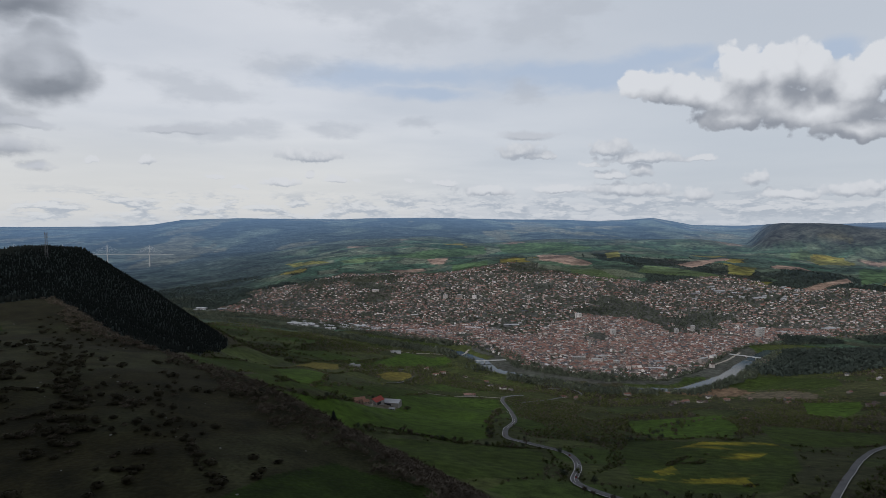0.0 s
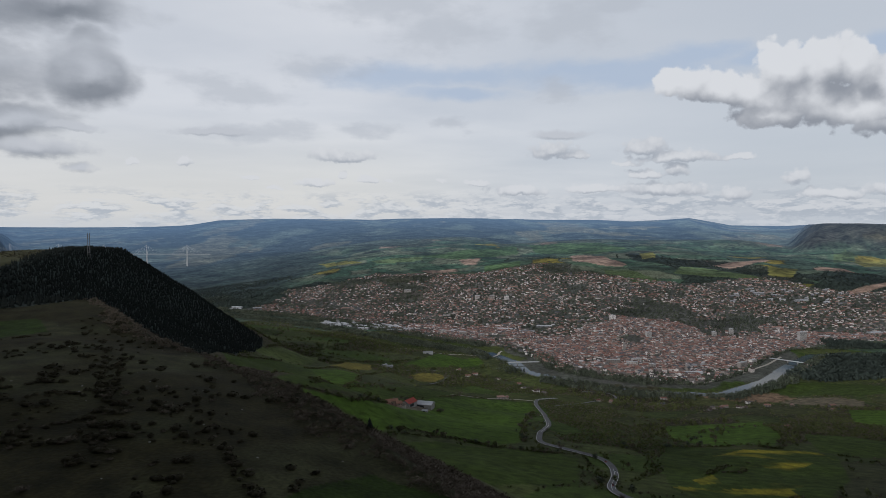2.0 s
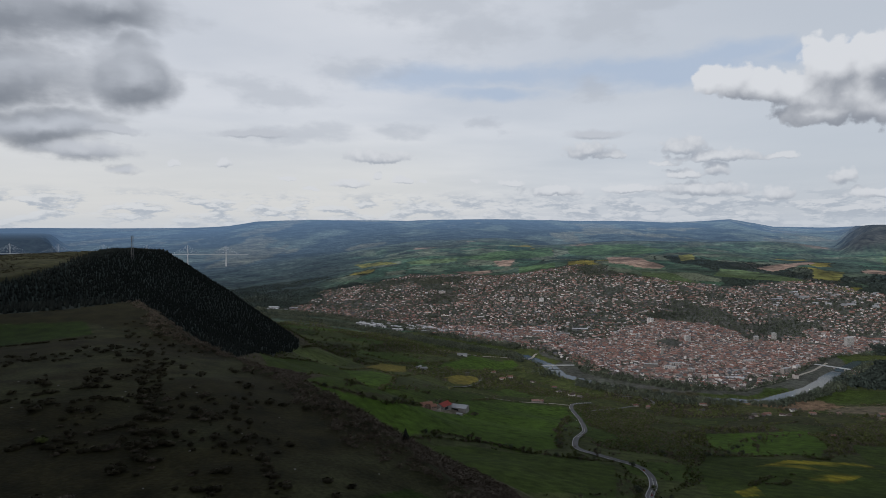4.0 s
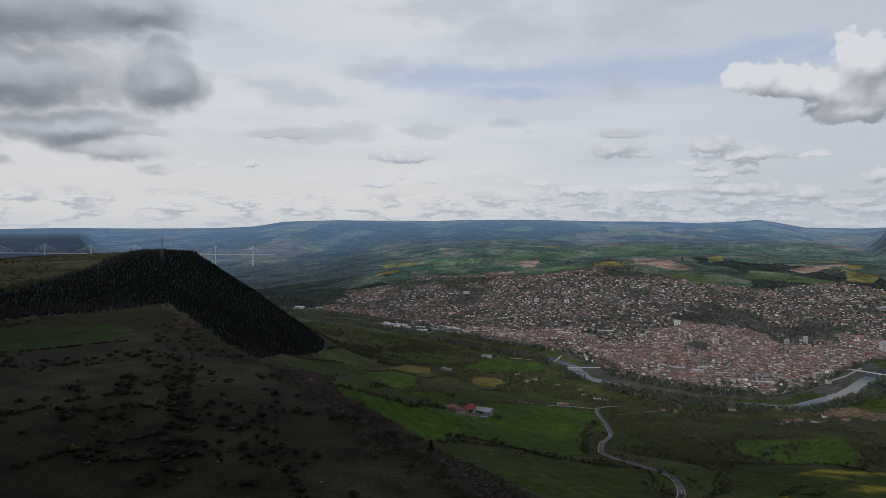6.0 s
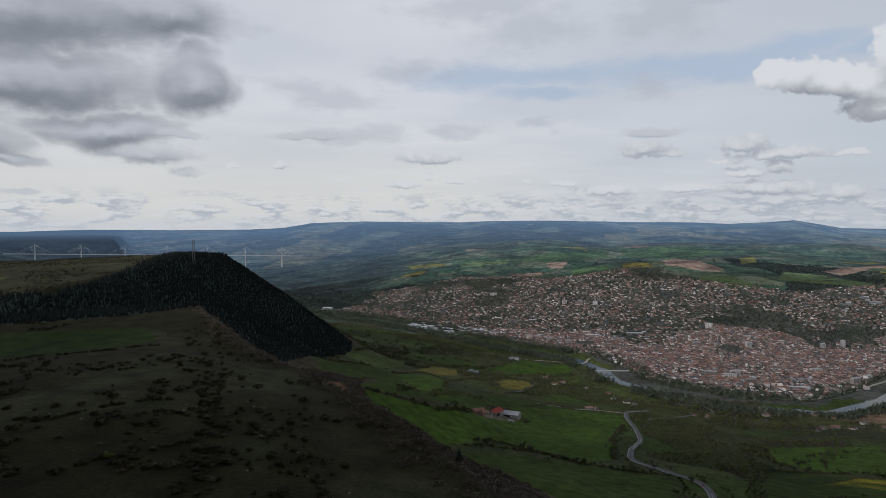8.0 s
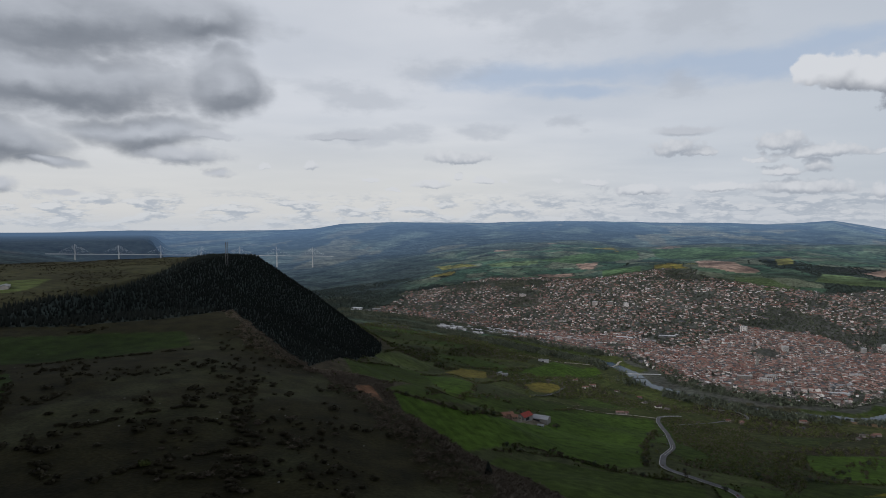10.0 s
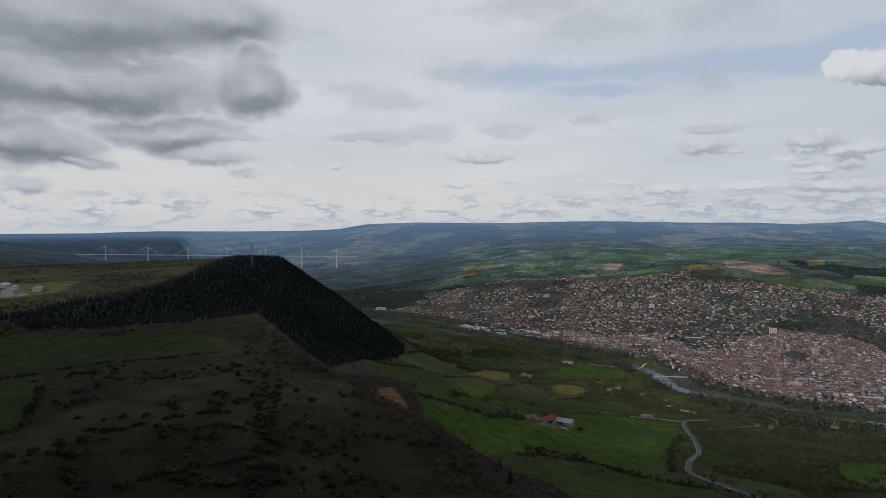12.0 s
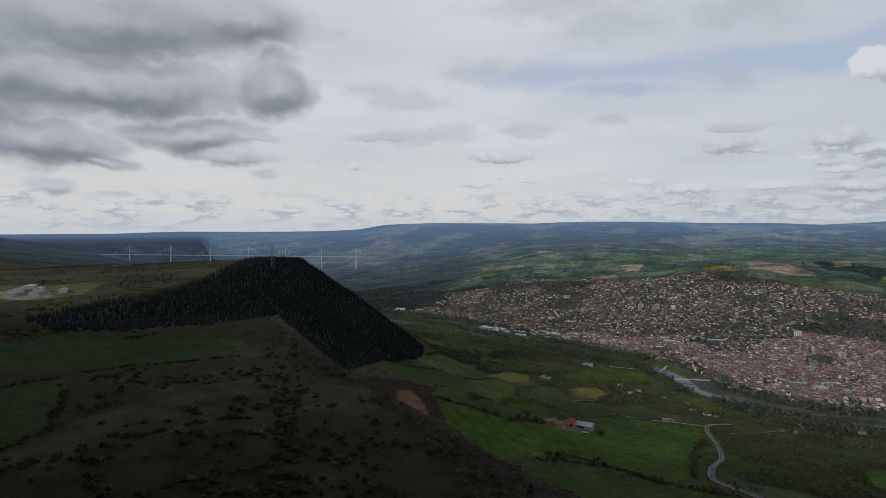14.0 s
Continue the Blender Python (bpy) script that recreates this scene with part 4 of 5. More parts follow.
planted("pine_wood", FIRS, px_, py_, 4.5 + 4.5 * g_.random(len(px_)) ** 1.6, PINE, "dense dark pine wood on the steep flank", wide=0.9)

# trees and hedges of the valley, along the plots' edges and in copses
vx_, vy_, g_ = scatter([(-700, 500), (1400, 500), (2600, 2900), (-1100, 3300)], 8.5, 22, 0.5)
edge_, who_ = plots(vx_, vy_)
off_ = np.where(inside(vx_, vy_, RIM), 0, seg_dist(vx_, vy_, RIM + RIM[:1]))
copse_ = rolling(vx_, vy_, 260, 61)
bank_ = seg_dist(vx_, vy_, RIVER)
keep_ = (off_ > 60) & ~inside(vx_, vy_, TOWN) & ~inside(vx_, vy_, PINES) & (bank_ > 56) & ((edge_ < 11) & (vy_ > 1700) & (g_.random(len(vx_)) < 0.75) | (copse_ > 0.26) & (g_.random(len(vx_)) < 0.6) | (g_.random(len(vx_)) < 0.008) | (bank_ < 85) & (g_.random(len(vx_)) < np.where(vx_ > 40, 0.25, 0.7)))
keep_ &= ~inside(vx_, vy_, RIVER_WOOD)
for _, poly_ in FIELDS:
    keep_ &= ~inside(vx_, vy_, poly_)
vx_, vy_ = vx_[keep_], vy_[keep_]
half_ = g_.random(len(vx_)) < 0.5
planted("valley_trees", CROWNS, vx_[half_], vy_[half_], g_.uniform(3.5, 10, half_.sum()), LEAF, "hedgerow and copse trees in early leaf", wide=0.62)
planted("bare_hedges", TWIGS, vx_[~half_], vy_[~half_], g_.uniform(3, 8, (~half_).sum()), BARE, "brown leafless hedges and scrub between fields", wide=0.7)

# close hedges of the near valley, and thickets on rough ground
hx_, hy_, g_ = scatter([(-600, 560), (1100, 560), (1500, 1750), (-700, 1750)], 5.2, 35, 0.5)
he_, hw_ = plots(hx_, hy_)
ho_ = np.where(inside(hx_, hy_, RIM), 0, seg_dist(hx_, hy_, RIM))
rough_ = np.zeros(len(hx_), bool)
for poly_ in THICKETS:
    rough_ |= inside(*ragged(hx_, hy_), poly_)
hk_ = (ho_ > 120) & ~inside(hx_, hy_, PINES) & ((he_ < 6) & (g_.random(len(hx_)) < 0.75) | rough_ & (g_.random(len(hx_)) < 0.85))
for _, poly_ in FIELDS:
    hk_ &= ~inside(hx_, hy_, poly_)
for line_, gap_ in ROADS:
    hk_ &= seg_dist(hx_, hy_, line_) > gap_
hx_, hy_ = hx_[hk_], hy_[hk_]
HEDGES = [
    [(-483, 1398), (-520, 1780), (-443, 1753), (-362, 1746), (-282, 1847)], [(-363, 1274), (-320, 1402), (-252, 1309), (-224, 1600)], [(-240, 860), (-235, 1102), (-165, 1184)],
    [(-277, 797), (-223, 846), (-186, 858), (-150, 930)], [(-113, 828), (-77, 846), (0, 821), (52, 808), (121, 825)], [(55, 897), (72, 1090), (116, 1374)],
    [(262, 964), (366, 990), (426, 1000), (447, 974), (511, 1048)], [(261, 751), (305, 813), (344, 835), (303, 763), (265, 763)], [(555, 1138), (667, 1208), (695, 1112), (790, 1120)],
    [(514, 934), (566, 921), (681, 967)], [(372, 1331), (471, 1338), (628, 1475)], [(897, 1522), (991, 1404)], [(261, 611), (315, 640)], [(924, 1786), (969, 1505)],
    [(-365, 1781), (-279, 1855), (-205, 1775)], [(-254, 901), (-240, 1134), (-189, 1211)], [(-86, 1267), (-46, 1407), (12, 1435)], [(-134, 771), (-104, 811), (-36, 840), (18, 805)],
    [(-226, 1132), (-250, 1290)], [(358, 1250), (300, 1060), (330, 1020)], [(589, 1330), (525, 1112), (470, 1015)], [(-469, 1100), (-415, 1290)],
]
rim_x, rim_y = [], []
for line_ in HEDGES:
    for (ax, ay), (bx, by) in zip(line_[:-1], line_[1:]):
        f_ = g_.random(int(math.hypot(bx - ax, by - ay) / 1.3))
        rim_x.append(ax + (bx - ax) * f_ + g_.normal(0, 2.4, len(f_))), rim_y.append(ay + (by - ay) * f_ + g_.normal(0, 2.4, len(f_)))
rim_x, rim_y = np.concatenate(rim_x), np.concatenate(rim_y)
ok_ = (seg_dist(rim_x, rim_y, MAIN) > 9) & (np.hypot(rim_x + 128, rim_y - 1075) > 40) & (rolling(rim_x, rim_y, 60, 151, 2) > -0.6)
hx_, hy_ = np.concatenate([hx_, rim_x[ok_]]), np.concatenate([hy_, rim_y[ok_]])
half_ = g_.random(len(hx_)) < 0.5
planted("thickets", FINE_TWIGS, hx_[half_], hy_[half_], g_.uniform(1.5, 4.5, half_.sum()), BARE, "brown leafless thickets and hedges between fields", wide=0.8, category="scrub")
planted("green_hedges", HEDGE_CROWNS, hx_[~half_], hy_[~half_], g_.uniform(1.5, 5.0, (~half_).sum()), LEAF, "low green hedges and bushes between fields", wide=0.75, category="hedges")

# tall trees along the river's banks
rx_, ry_, g_ = scatter([(-1500, 2000), (1500, 1500), (1500, 2700), (-1500, 4000)], 9, 28, 0.5)
rb_ = seg_dist(rx_, ry_, RIVER)
rk_ = (rb_ > np.where((rx_ > 230) & (rx_ < 540) & (ry_ < 2500), 34, np.where(rx_ < 20, 30, 56))) & (rb_ < np.where((rx_ < 40) | (rx_ > 190) & (rx_ < 600), 120, 74)) & (g_.random(len(rx_)) < np.where(rx_ < 40, 0.75, np.where(rx_ < 190, 0.12, np.where(rx_ < 600, 0.8, 0.6))))
near_bank_ = (rx_ > 640) & (rx_ < 1220) & (ry_ < np.interp(rx_, [690, 880, 1075, 1250], [1860, 2020, 2260, 2450])) & (rb_ > 60) & (rb_ < 105)
rk_ |= near_bank_ & (g_.random(len(rx_)) < 0.8)
rx_, ry_ = np.concatenate([rx_[rk_], g_.normal(118, 18, 34)]), np.concatenate([ry_[rk_], g_.normal(2105, 26, 34)])
planted("bank_trees", CROWNS, rx_, ry_, g_.uniform(9, 17, len(rx_)), HAZED_GARDEN, "tall trees lining the river banks", wide=0.5)

# woods and hedges of the far slopes
fx_, fy_, g_ = scatter([(-3600, 3300), (3900, 3300), (4500, 6800), (-4200, 6800)], 19, 29, 0.5)
fe_, fw_ = plots(fx_, fy_)
fr_, fa_ = np.hypot(fx_, fy_), np.degrees(np.arctan2(fx_, fy_))
fk_ = (fr_ > 3300) & (fr_ < 5300) & (np.abs(fa_ - 2) < 38) & ((rolling(fx_, fy_ * 0.55, 900, 71, 6) > 0.36) | (fe_ < 14) & (fr_ > 5000) & (g_.random(len(fx_)) < 0.8) | (fa_ + 5 * rolling(fx_, fy_, 500, 73, 3) < -15) & (rolling(fx_, fy_, 300, 115, 4) > -0.25) | (g_.random(len(fx_)) < 0.004)) & ~((fa_ > 25) & (fr_ > 5700)) & ~inside(*ragged(fx_, fy_), TOWN)
for _, poly_ in FIELDS:
    fk_ &= ~inside(fx_, fy_, poly_)
fx_, fy_ = fx_[fk_], fy_[fk_]
planted("far_woods", FAR_CROWNS, fx_, fy_, g_.uniform(4, 8, len(fx_)), HAZED_LEAF, "dark oak woods and hedges on the far slopes", wide=0.9)

ex_, ey_, g_ = scatter([(-2200, 3000), (3300, 3000), (3300, 5200), (-2200, 5200)], 12, 37, 0.5)
ee_, ew_ = plots(ex_, ey_)
er_, ea_ = np.hypot(ex_, ey_), np.degrees(np.arctan2(ex_, ey_))
ek_ = (er_ > 3000) & (er_ < 5200) & (ea_ > -24) & (ea_ < 37) & (ee_ < 8) & (rolling(ex_, ey_, 120, 163, 2) > -0.3) & ~inside(*ragged(ex_, ey_), TOWN) & (seg_dist(ex_, ey_, RIVER) > 150)
for _, poly_ in FIELDS:
    ek_ &= ~inside(ex_, ey_, poly_)
ex_, ey_ = ex_[ek_], ey_[ek_]
planted("far_hedges", FAR_CROWNS, ex_, ey_, g_.uniform(3, 6.5, len(ex_)), HAZED_LEAF, "dark hedges round the far fields", wide=0.9, category="hedges")

# garden and street trees in the town
tx_, ty_, g_ = scatter([(-1400, 1900), (3000, 1900), (3000, 4800), (-1400, 4800)], 12, 23, 0.5)
thin_ = inside(*ragged(tx_, ty_), TOWN) & (seg_dist(tx_, ty_, RIVER) > 52) & (g_.random(len(tx_)) < np.where(in_core(tx_, ty_), 0.09, 0.5 + 0.2 * rolling(tx_, ty_, 330, 81, 4)))
tx_, ty_ = tx_[thin_], ty_[thin_]
planted("town_trees", TOWN_CROWNS, tx_, ty_, g_.uniform(4, 11, len(tx_)), HAZED_GARDEN, "garden and street trees between the houses", wide=0.6)

cx_, cy_, g_ = scatter(CEMETERY, 14, 25, 0.4)
planted("cypress_grove", FIRS, cx_, cy_, g_.uniform(5, 8.5, len(cx_)), CYPRESS, "tall dark cypresses in a walled grove", wide=0.55)
wx_, wy_, g_ = scatter(RIVER_WOOD, 11, 26, 0.5)
wk_ = (seg_dist(wx_, wy_, RIVER) > 58) & (rolling(wx_, wy_, 170, 105) < 0.42)
wx_, wy_ = wx_[wk_], wy_[wk_]
planted("riverside_wood", CROWNS, wx_, wy_, g_.uniform(11, 22, len(wx_)), HAZED_LEAF, "dark riverside wood of poplars and willows", wide=0.6)

# brown scrub and bare trees on the slope under the rim
sx_, sy_, g_ = scatter([(-560, 560), (-60, 120), (160, 60), (260, 420), (60, 560), (-300, 860), (-400, 1050), (-460, 1050)], 3.7, 27, 0.5)
so_ = np.where(inside(sx_, sy_, RIM), -seg_dist(sx_, sy_, RIM), seg_dist(sx_, sy_, RIM))
sk_ = (so_ > -15 - 12 * rolling(sx_, sy_, 40, 121, 2)) & (so_ < np.where(sy_ > 640, 250, 165)) & (g_.random(len(sx_)) < np.where(so_ < 0, 0.75, 0.85 - 0.35 * rolling(sx_, sy_, 45, 122, 2))) & ~inside(sx_, sy_, PINES)
for _, poly_ in FIELDS:
    sk_ &= ~inside(sx_, sy_, poly_) | (so_ > -4) & (so_ < 40)
sx_, sy_ = sx_[sk_], sy_[sk_]
planted("slope_scrub", FINE_TWIGS, sx_, sy_, 1.3 + 3.2 * g_.random(len(sx_)) ** 1.8, THORN, "leafless brown thicket on the steep slope", wide=0.95, category="scrub")


# -- roads --
def road(line, width, label, mat, lines=True, lift=1.2):
    ob = tagged(ribbon("road", line, width, mat, lift, step=8), label, "road", kind="structure")
    if lines:
        pts = np.array(line, float)
        for side in (-0.42, 0.0, 0.42):
            d = np.gradient(pts, axis=0)
            d /= np.linalg.norm(d, axis=1)[:, None]
            shifted = pts + np.stack([d[:, 1], -d[:, 0]], -1) * side * width
            ribbon("lane_marking", [tuple(p) for p in shifted], 0.5, PAINT, lift + 0.25, step=8, parent=ob)
    return ob


road(MAIN, 9.0, "two-lane asphalt road winding down the slope", ASPHALT)
road([(300, 500), (359, 579), (419, 656), (511, 775), (605, 892), (660, 940), (760, 1030)], 8.0, "dark asphalt road with pale edge lines", ASPHALT)
road([(-65, 1376), (11, 1439), (60, 1462), (91, 1469), (126, 1476)], 5, "pale gravel farm lane", GRAVEL, False)
road([(170, 1437), (236, 1506), (333, 1653), (387, 1770), (374, 1816), (300, 1830)], 7, "grey lane curling round a small yard", ASPHALT, False)
road([(547, 1942), (688, 1942), (848, 2074), (1010, 2230), (1114, 2360)], 9, "pale riverside quay road", GRAVEL, False, 1.5)
road([(-300, 2250), (-104, 2344), (-45, 2335), (40, 2310), (70, 2350), (95, 2420)], 9, "pale promenade beside the river", GRAVEL, False, 1.5)
road([(-220, 1600), (-198, 1682), (-163, 1790), (-110, 1820), (-81, 1730), (-95, 1608), (-121, 1470), (-147, 1400)], 8, "asphalt loop road round a mown field", ASPHALT, False)
road([(200, 2480), (230, 2330), (300, 2190), (420, 2090), (547, 1970)], 10, "pale quay along the old town", GRAVEL, False, 1.5)


# -- single buildings --
def box(bm, x0, y0, z0, x1, y1, z1):
    v = [bm.verts.new(p) for p in ((x0, y0, z0), (x1, y0, z0), (x1, y1, z0), (x0, y1, z0), (x0, y0, z1), (x1, y0, z1), (x1, y1, z1), (x0, y1, z1))]
    for f in ((0, 3, 2, 1), (4, 5, 6, 7), (0, 1, 5, 4), (1, 2, 6, 5), (2, 3, 7, 6), (3, 0, 4, 7)):
        bm.faces.new([v[i] for i in f])


def boxes(*dims):
    bm = bmesh.new()
    for d in dims:
        box(bm, *d)
    return bm


def gable_walls(l, w, h, t, depth=3.0):
    bm = bmesh.new()
    a = [bm.verts.new((sx * l, sy * w, z)) for z in (-depth, h) for sx, sy in ((-1, -1), (1, -1), (1, 1), (-1, 1))]
    tip = [bm.verts.new((-l, 0, t)), bm.verts.new((l, 0, t))]
    for f in ((a[0], a[1], a[5], a[4]), (a[2], a[3], a[7], a[6]), (a[1], a[2], a[6], tip[1], a[5]), (a[3], a[0], a[4], tip[0], a[7])):
        bm.faces.new(f)
    return bm


def gable_roof(l, w, h, t, over=0.5, thick=0.3):
    bm = bmesh.new()
    e = over * (t - h) / w
    rows = []
    for x in (-l - over, l + over):
        for lift in (0.03, thick):
            rows.append([bm.verts.new((x, -w - over, h - e + lift)), bm.verts.new((x, 0, t + lift)), bm.verts.new((x, w + over, h - e + lift))])
    lo0, hi0, lo1, hi1 = rows
    for i in (0, 1):
        bm.faces.new((hi0[i], hi1[i], hi1[i + 1], hi0[i + 1]))
        bm.faces.new((lo0[i], lo0[i + 1], lo1[i + 1], lo1[i]))
        bm.faces.new((lo0[i], hi0[i], hi0[i + 1], lo0[i + 1]))
        bm.faces.new((lo1[i + 1], hi1[i + 1], hi1[i], lo1[i]))
    bm.faces.new((lo0[0], lo1[0], hi1[0], hi0[0]))
    bm.faces.new((lo1[2], lo0[2], hi0[2], hi1[2]))
    return bm


def set_down(ob, x, y, turn=0.0, size=1.0, raise_by=0.0):
    """Stand a thing on the land, at the scale of its distance."""
    px, py, pz, k = (float(v) for v in ground_at(np.array(x, float), np.array(y, float)))
    ob.matrix_basis = Matrix.LocRotScale((px, py, pz + raise_by * k), Euler((0, 0, radians(turn))), (size * k,) * 3)
    return ob


WALL_ONE = toned("house_wall", WALL_STOPS, mottle=0.12, source="ShaderNodeObjectInfo")
ROOF_ONE = toned("house_roof", ROOF_STOPS, source="ShaderNodeObjectInfo")


def house(l, w, h, rise, wall_mat=None, roof_mat=None, storeys=2, name="house", chimney=True):
    """A gabled house with roof, chimney, door and windows."""
    ob = new(name)
    part("wall", gable_walls(l / 2, w / 2, h, h + rise), wall_mat or WALL_ONE, ob)
    part("roof", gable_roof(l / 2, w / 2, h, h + rise), roof_mat or ROOF_ONE, ob)
    if chimney:
        part("chimney", boxes((l * 0.25, -0.5, h + rise * 0.6, l * 0.25 + 0.8, 0.4, h + rise + 1.2)), STONE, ob)
    for s in range(storeys):
        z = 1.0 + s * h / storeys
        for i in (-0.25, 0.25):
            for side in (-1,):
                y = side * w / 2
                part("window", boxes((i * l - 0.6, min(y, y + side * 0.05), z, i * l + 0.6, max(y, y + side * 0.05), z + 1.4)), GLASS_DARK, ob)
    return ob


# the riverside front of the old town
protos = [house(16, 11, 9.5, 2.4, storeys=3), house(20, 12, 11.5, 2.6, storeys=3), house(13, 9, 6.0, 2.0), house(14, 12, 12.5, 2.5, storeys=4)]
for i, (x, y, turn, length, width, eaves, rise) in enumerate(zip(*FRONT)):
    k = 2 if eaves < 7 else (0, 1, 3)[i % 3]
    px, py, pz, s = (float(v) for v in ground_at(np.array(x), np.array(y)))
    m = Matrix.LocRotScale((px, py, pz), Euler((0, 0, turn)), (s * (0.85 + 0.3 * (i * 0.37 % 1)),) * 3)
    c = copy_thing(protos[k], m) if i > 3 else None
    if c:
        tagged(c, "cream rendered town house with a clay tile roof", "house", "houses of the river front")
for ob, spot in zip(protos, ((330, 2140), (520, 2010), (760, 2010), (900, 2110))):
    tagged(set_down(ob, *spot, 20), "tall plastered town house with a clay tile roof", "house", "houses of the river front")

# scattered houses of the valley
VALLEY = [(590, 1238, 20), (567, 1545, -15), (590, 1560, 60), (729, 1727, 10), (829, 1511, 35), (945, 1390, -10), (965, 1400, 80), (48, 1466, 15), (62, 1474, 70),
          (149, 1650, 30), (170, 1640, -40), (510, 1757, 5), (120, 1700, 45), (-30, 1800, 10), (300, 1600, 20), (330, 1590, 75), (690, 1660, 40), (760, 1690, 0), (800, 1640, 70), (860, 1570, 20), (650, 1600, -30), (610, 1590, 15), (540, 1500, 50), (470, 1640, 10), (420, 1700, 80), (-10, 1880, 20), (60, 1900, -20), (-60, 1930, 60), (120, 1860, 0), (1040, 1480, 15), (1010, 1560, 30),
          (1284, 2081, 10), (1216, 1914, 40), (1329, 2008, 0), (1239, 1809, 70), (1580, 2353, 20), (1364, 1953, 55), (1819, 2656, 15), (1171, 1819, -20), (1188, 1710, 35), (1472, 2658, 5), (1310, 2060, 60), (1250, 1880, 15), (1300, 1960, 80), (1600, 2400, 45)]
villa = [house(13, 9, 4.2, 1.9, name="country_house"), house(17, 9, 5.2, 2.1, name="country_house")]
for i, (x, y, turn) in enumerate(VALLEY):
    m = set_down(villa[i % 2], x, y, turn).matrix_basis.copy()
    if i < len(VALLEY) - 2:
        tagged(copy_thing(villa[i % 2], m), "ochre country house with a tiled roof among trees", "house", "country houses of the valley")
for v in villa:
    tagged(v, "ochre country house with a tiled roof among trees", "house", "country houses of the valley")
set_down(villa[0], *VALLEY[-2][:2], VALLEY[-2][2]), set_down(villa[1], *VALLEY[-1][:2], VALLEY[-1][2])


# the farm on the slope
def farm():
    ob = new("farmhouse")
    for i, (dx, dy, l, w, h) in enumerate(((0, 0, 17, 9, 6.5), (-9, -6, 9, 14, 5.5), (8, -7, 8, 10, 4.5))):
        a = part("wing", gable_walls(l / 2, w / 2, h, h + 2.2), PINK_WALL, ob)
        part("roof", gable_roof(l / 2, w / 2, h, h + 2.2), CLAY_ROOF, a)
        a.location = (dx, dy, 0)
        for x in (-l * 0.3, 0, l * 0.3):
            part("window", boxes((x - 0.6, -w / 2 - 0.06, 2.2, x + 0.6, -w / 2, 3.8)), GLASS_DARK, a)
    part("chimney", boxes((3, -0.5, 7, 4, 0.5, 10)), STONE, ob)
    bm = bmesh.new()
    for i in range(14):
        a0, a1 = radians(-110 + i * 10), radians(-100 + i * 10)
        v = [bm.verts.new((r * math.cos(a) + 2, r * math.sin(a) - 3, z)) for z in (-3, 1.6) for a in (a0, a1) for r in (17.0, 17.6)]
        for f in ((0, 1, 5, 4), (2, 6, 7, 3), (4, 5, 7, 6), (0, 4, 6, 2), (1, 3, 7, 5)):
            bm.faces.new([v[j] for j in f])
    bmesh.ops.remove_doubles(bm, verts=bm.verts, dist=0.01)
    part("courtyard_wall", bm, GRAVEL, ob, "curved pale stone terrace wall")
    return ob


PINK_WALL = mottled("pink_plaster", (0.42, 0.30, 0.24), (0.54, 0.41, 0.34), 0.2)
CLAY_ROOF = mottled("clay_tiles", (0.26, 0.13, 0.09), (0.38, 0.21, 0.15), 0.4)


def barn(l, w, h, rise, roof_mat, label):
    ob = new("barn")
    part("wall", gable_walls(l / 2, w / 2, h, h + rise), PALE, ob)
    part("roof", gable_roof(l / 2, w / 2, h, h + rise, 0.8), roof_mat, ob)
    # dark panel on the wall stands for the shade inside the doorway
    part("door", boxes((-l * 0.35, -w / 2 - 0.08, 0, l * 0.1, -w / 2, h * 0.75)), GLASS_DARK, ob, "wide dark panel standing for the shaded barn doorway")
    return tagged(ob, label, "barn")


tagged(set_down(farm(), -152, 1035, 25, 1.2), "pink plastered farmhouse with clay roofs and terrace wall", "farmhouse")
set_down(barn(21, 15, 5.5, 4.2, RED_ROOF, "barn with a bright red sheet roof beside the farmhouse"), -128, 1088, 60, 1.15)
set_down(barn(30, 17, 5.5, 3.4, METAL_ROOF, "long barn with a pale corrugated roof"), -104, 1110, -14, 1.15)
set_down(barn(9, 6, 3, 1.2, METAL_ROOF, "small pale shed in the farmyard"), -98, 1062, -10)

# sheds of the works and the plateau farm
SHEDS = [(-1380, 3560, 70, 36, 5), (-1310, 3540, 55, 30, 12), (-1400, 3640, 60, 34, -5), (-1270, 3610, 50, 26, 20), (-545, 2988, 60, 28, -25), (-640, 3050, 55, 26, -30), (-720, 3080, 70, 30, -25),
         (-450, 2930, 50, 26, -20), (310, 2895, 70, 18, 4), (141, 2913, 85, 26, -4), (230, 2850, 60, 22, 8), (698, 2075, 62, 16, 10), (740, 2180, 70, 22, 14), (-248, 1716, 22, 14, 25), (-262, 1735, 16, 10, 60), (-173, 2186, 34, 18, 10),
         (1500, 2790, 55, 26, 12), (1660, 2830, 50, 30, -8), (1780, 2900, 65, 26, 20), (1400, 3500, 60, 30, 15), (1560, 3560, 55, 30, -10), (1720, 3420, 65, 26, 5)]
WORKS = random.Random(5)
for i in range(46):
    SHEDS.append((WORKS.uniform(-760, -300) , 0, WORKS.uniform(14, 34), WORKS.uniform(10, 18), WORKS.uniform(-40, 0)))
    SHEDS[-1] = (SHEDS[-1][0], 2960 - 0.42 * (SHEDS[-1][0] + 480) + WORKS.uniform(-70, 90), *SHEDS[-1][2:])
for i in range(24):
    SHEDS.append((WORKS.uniform(1350, 2000), WORKS.uniform(3350, 3650), WORKS.uniform(14, 36), WORKS.uniform(10, 20), WORKS.uniform(-30, 30)))
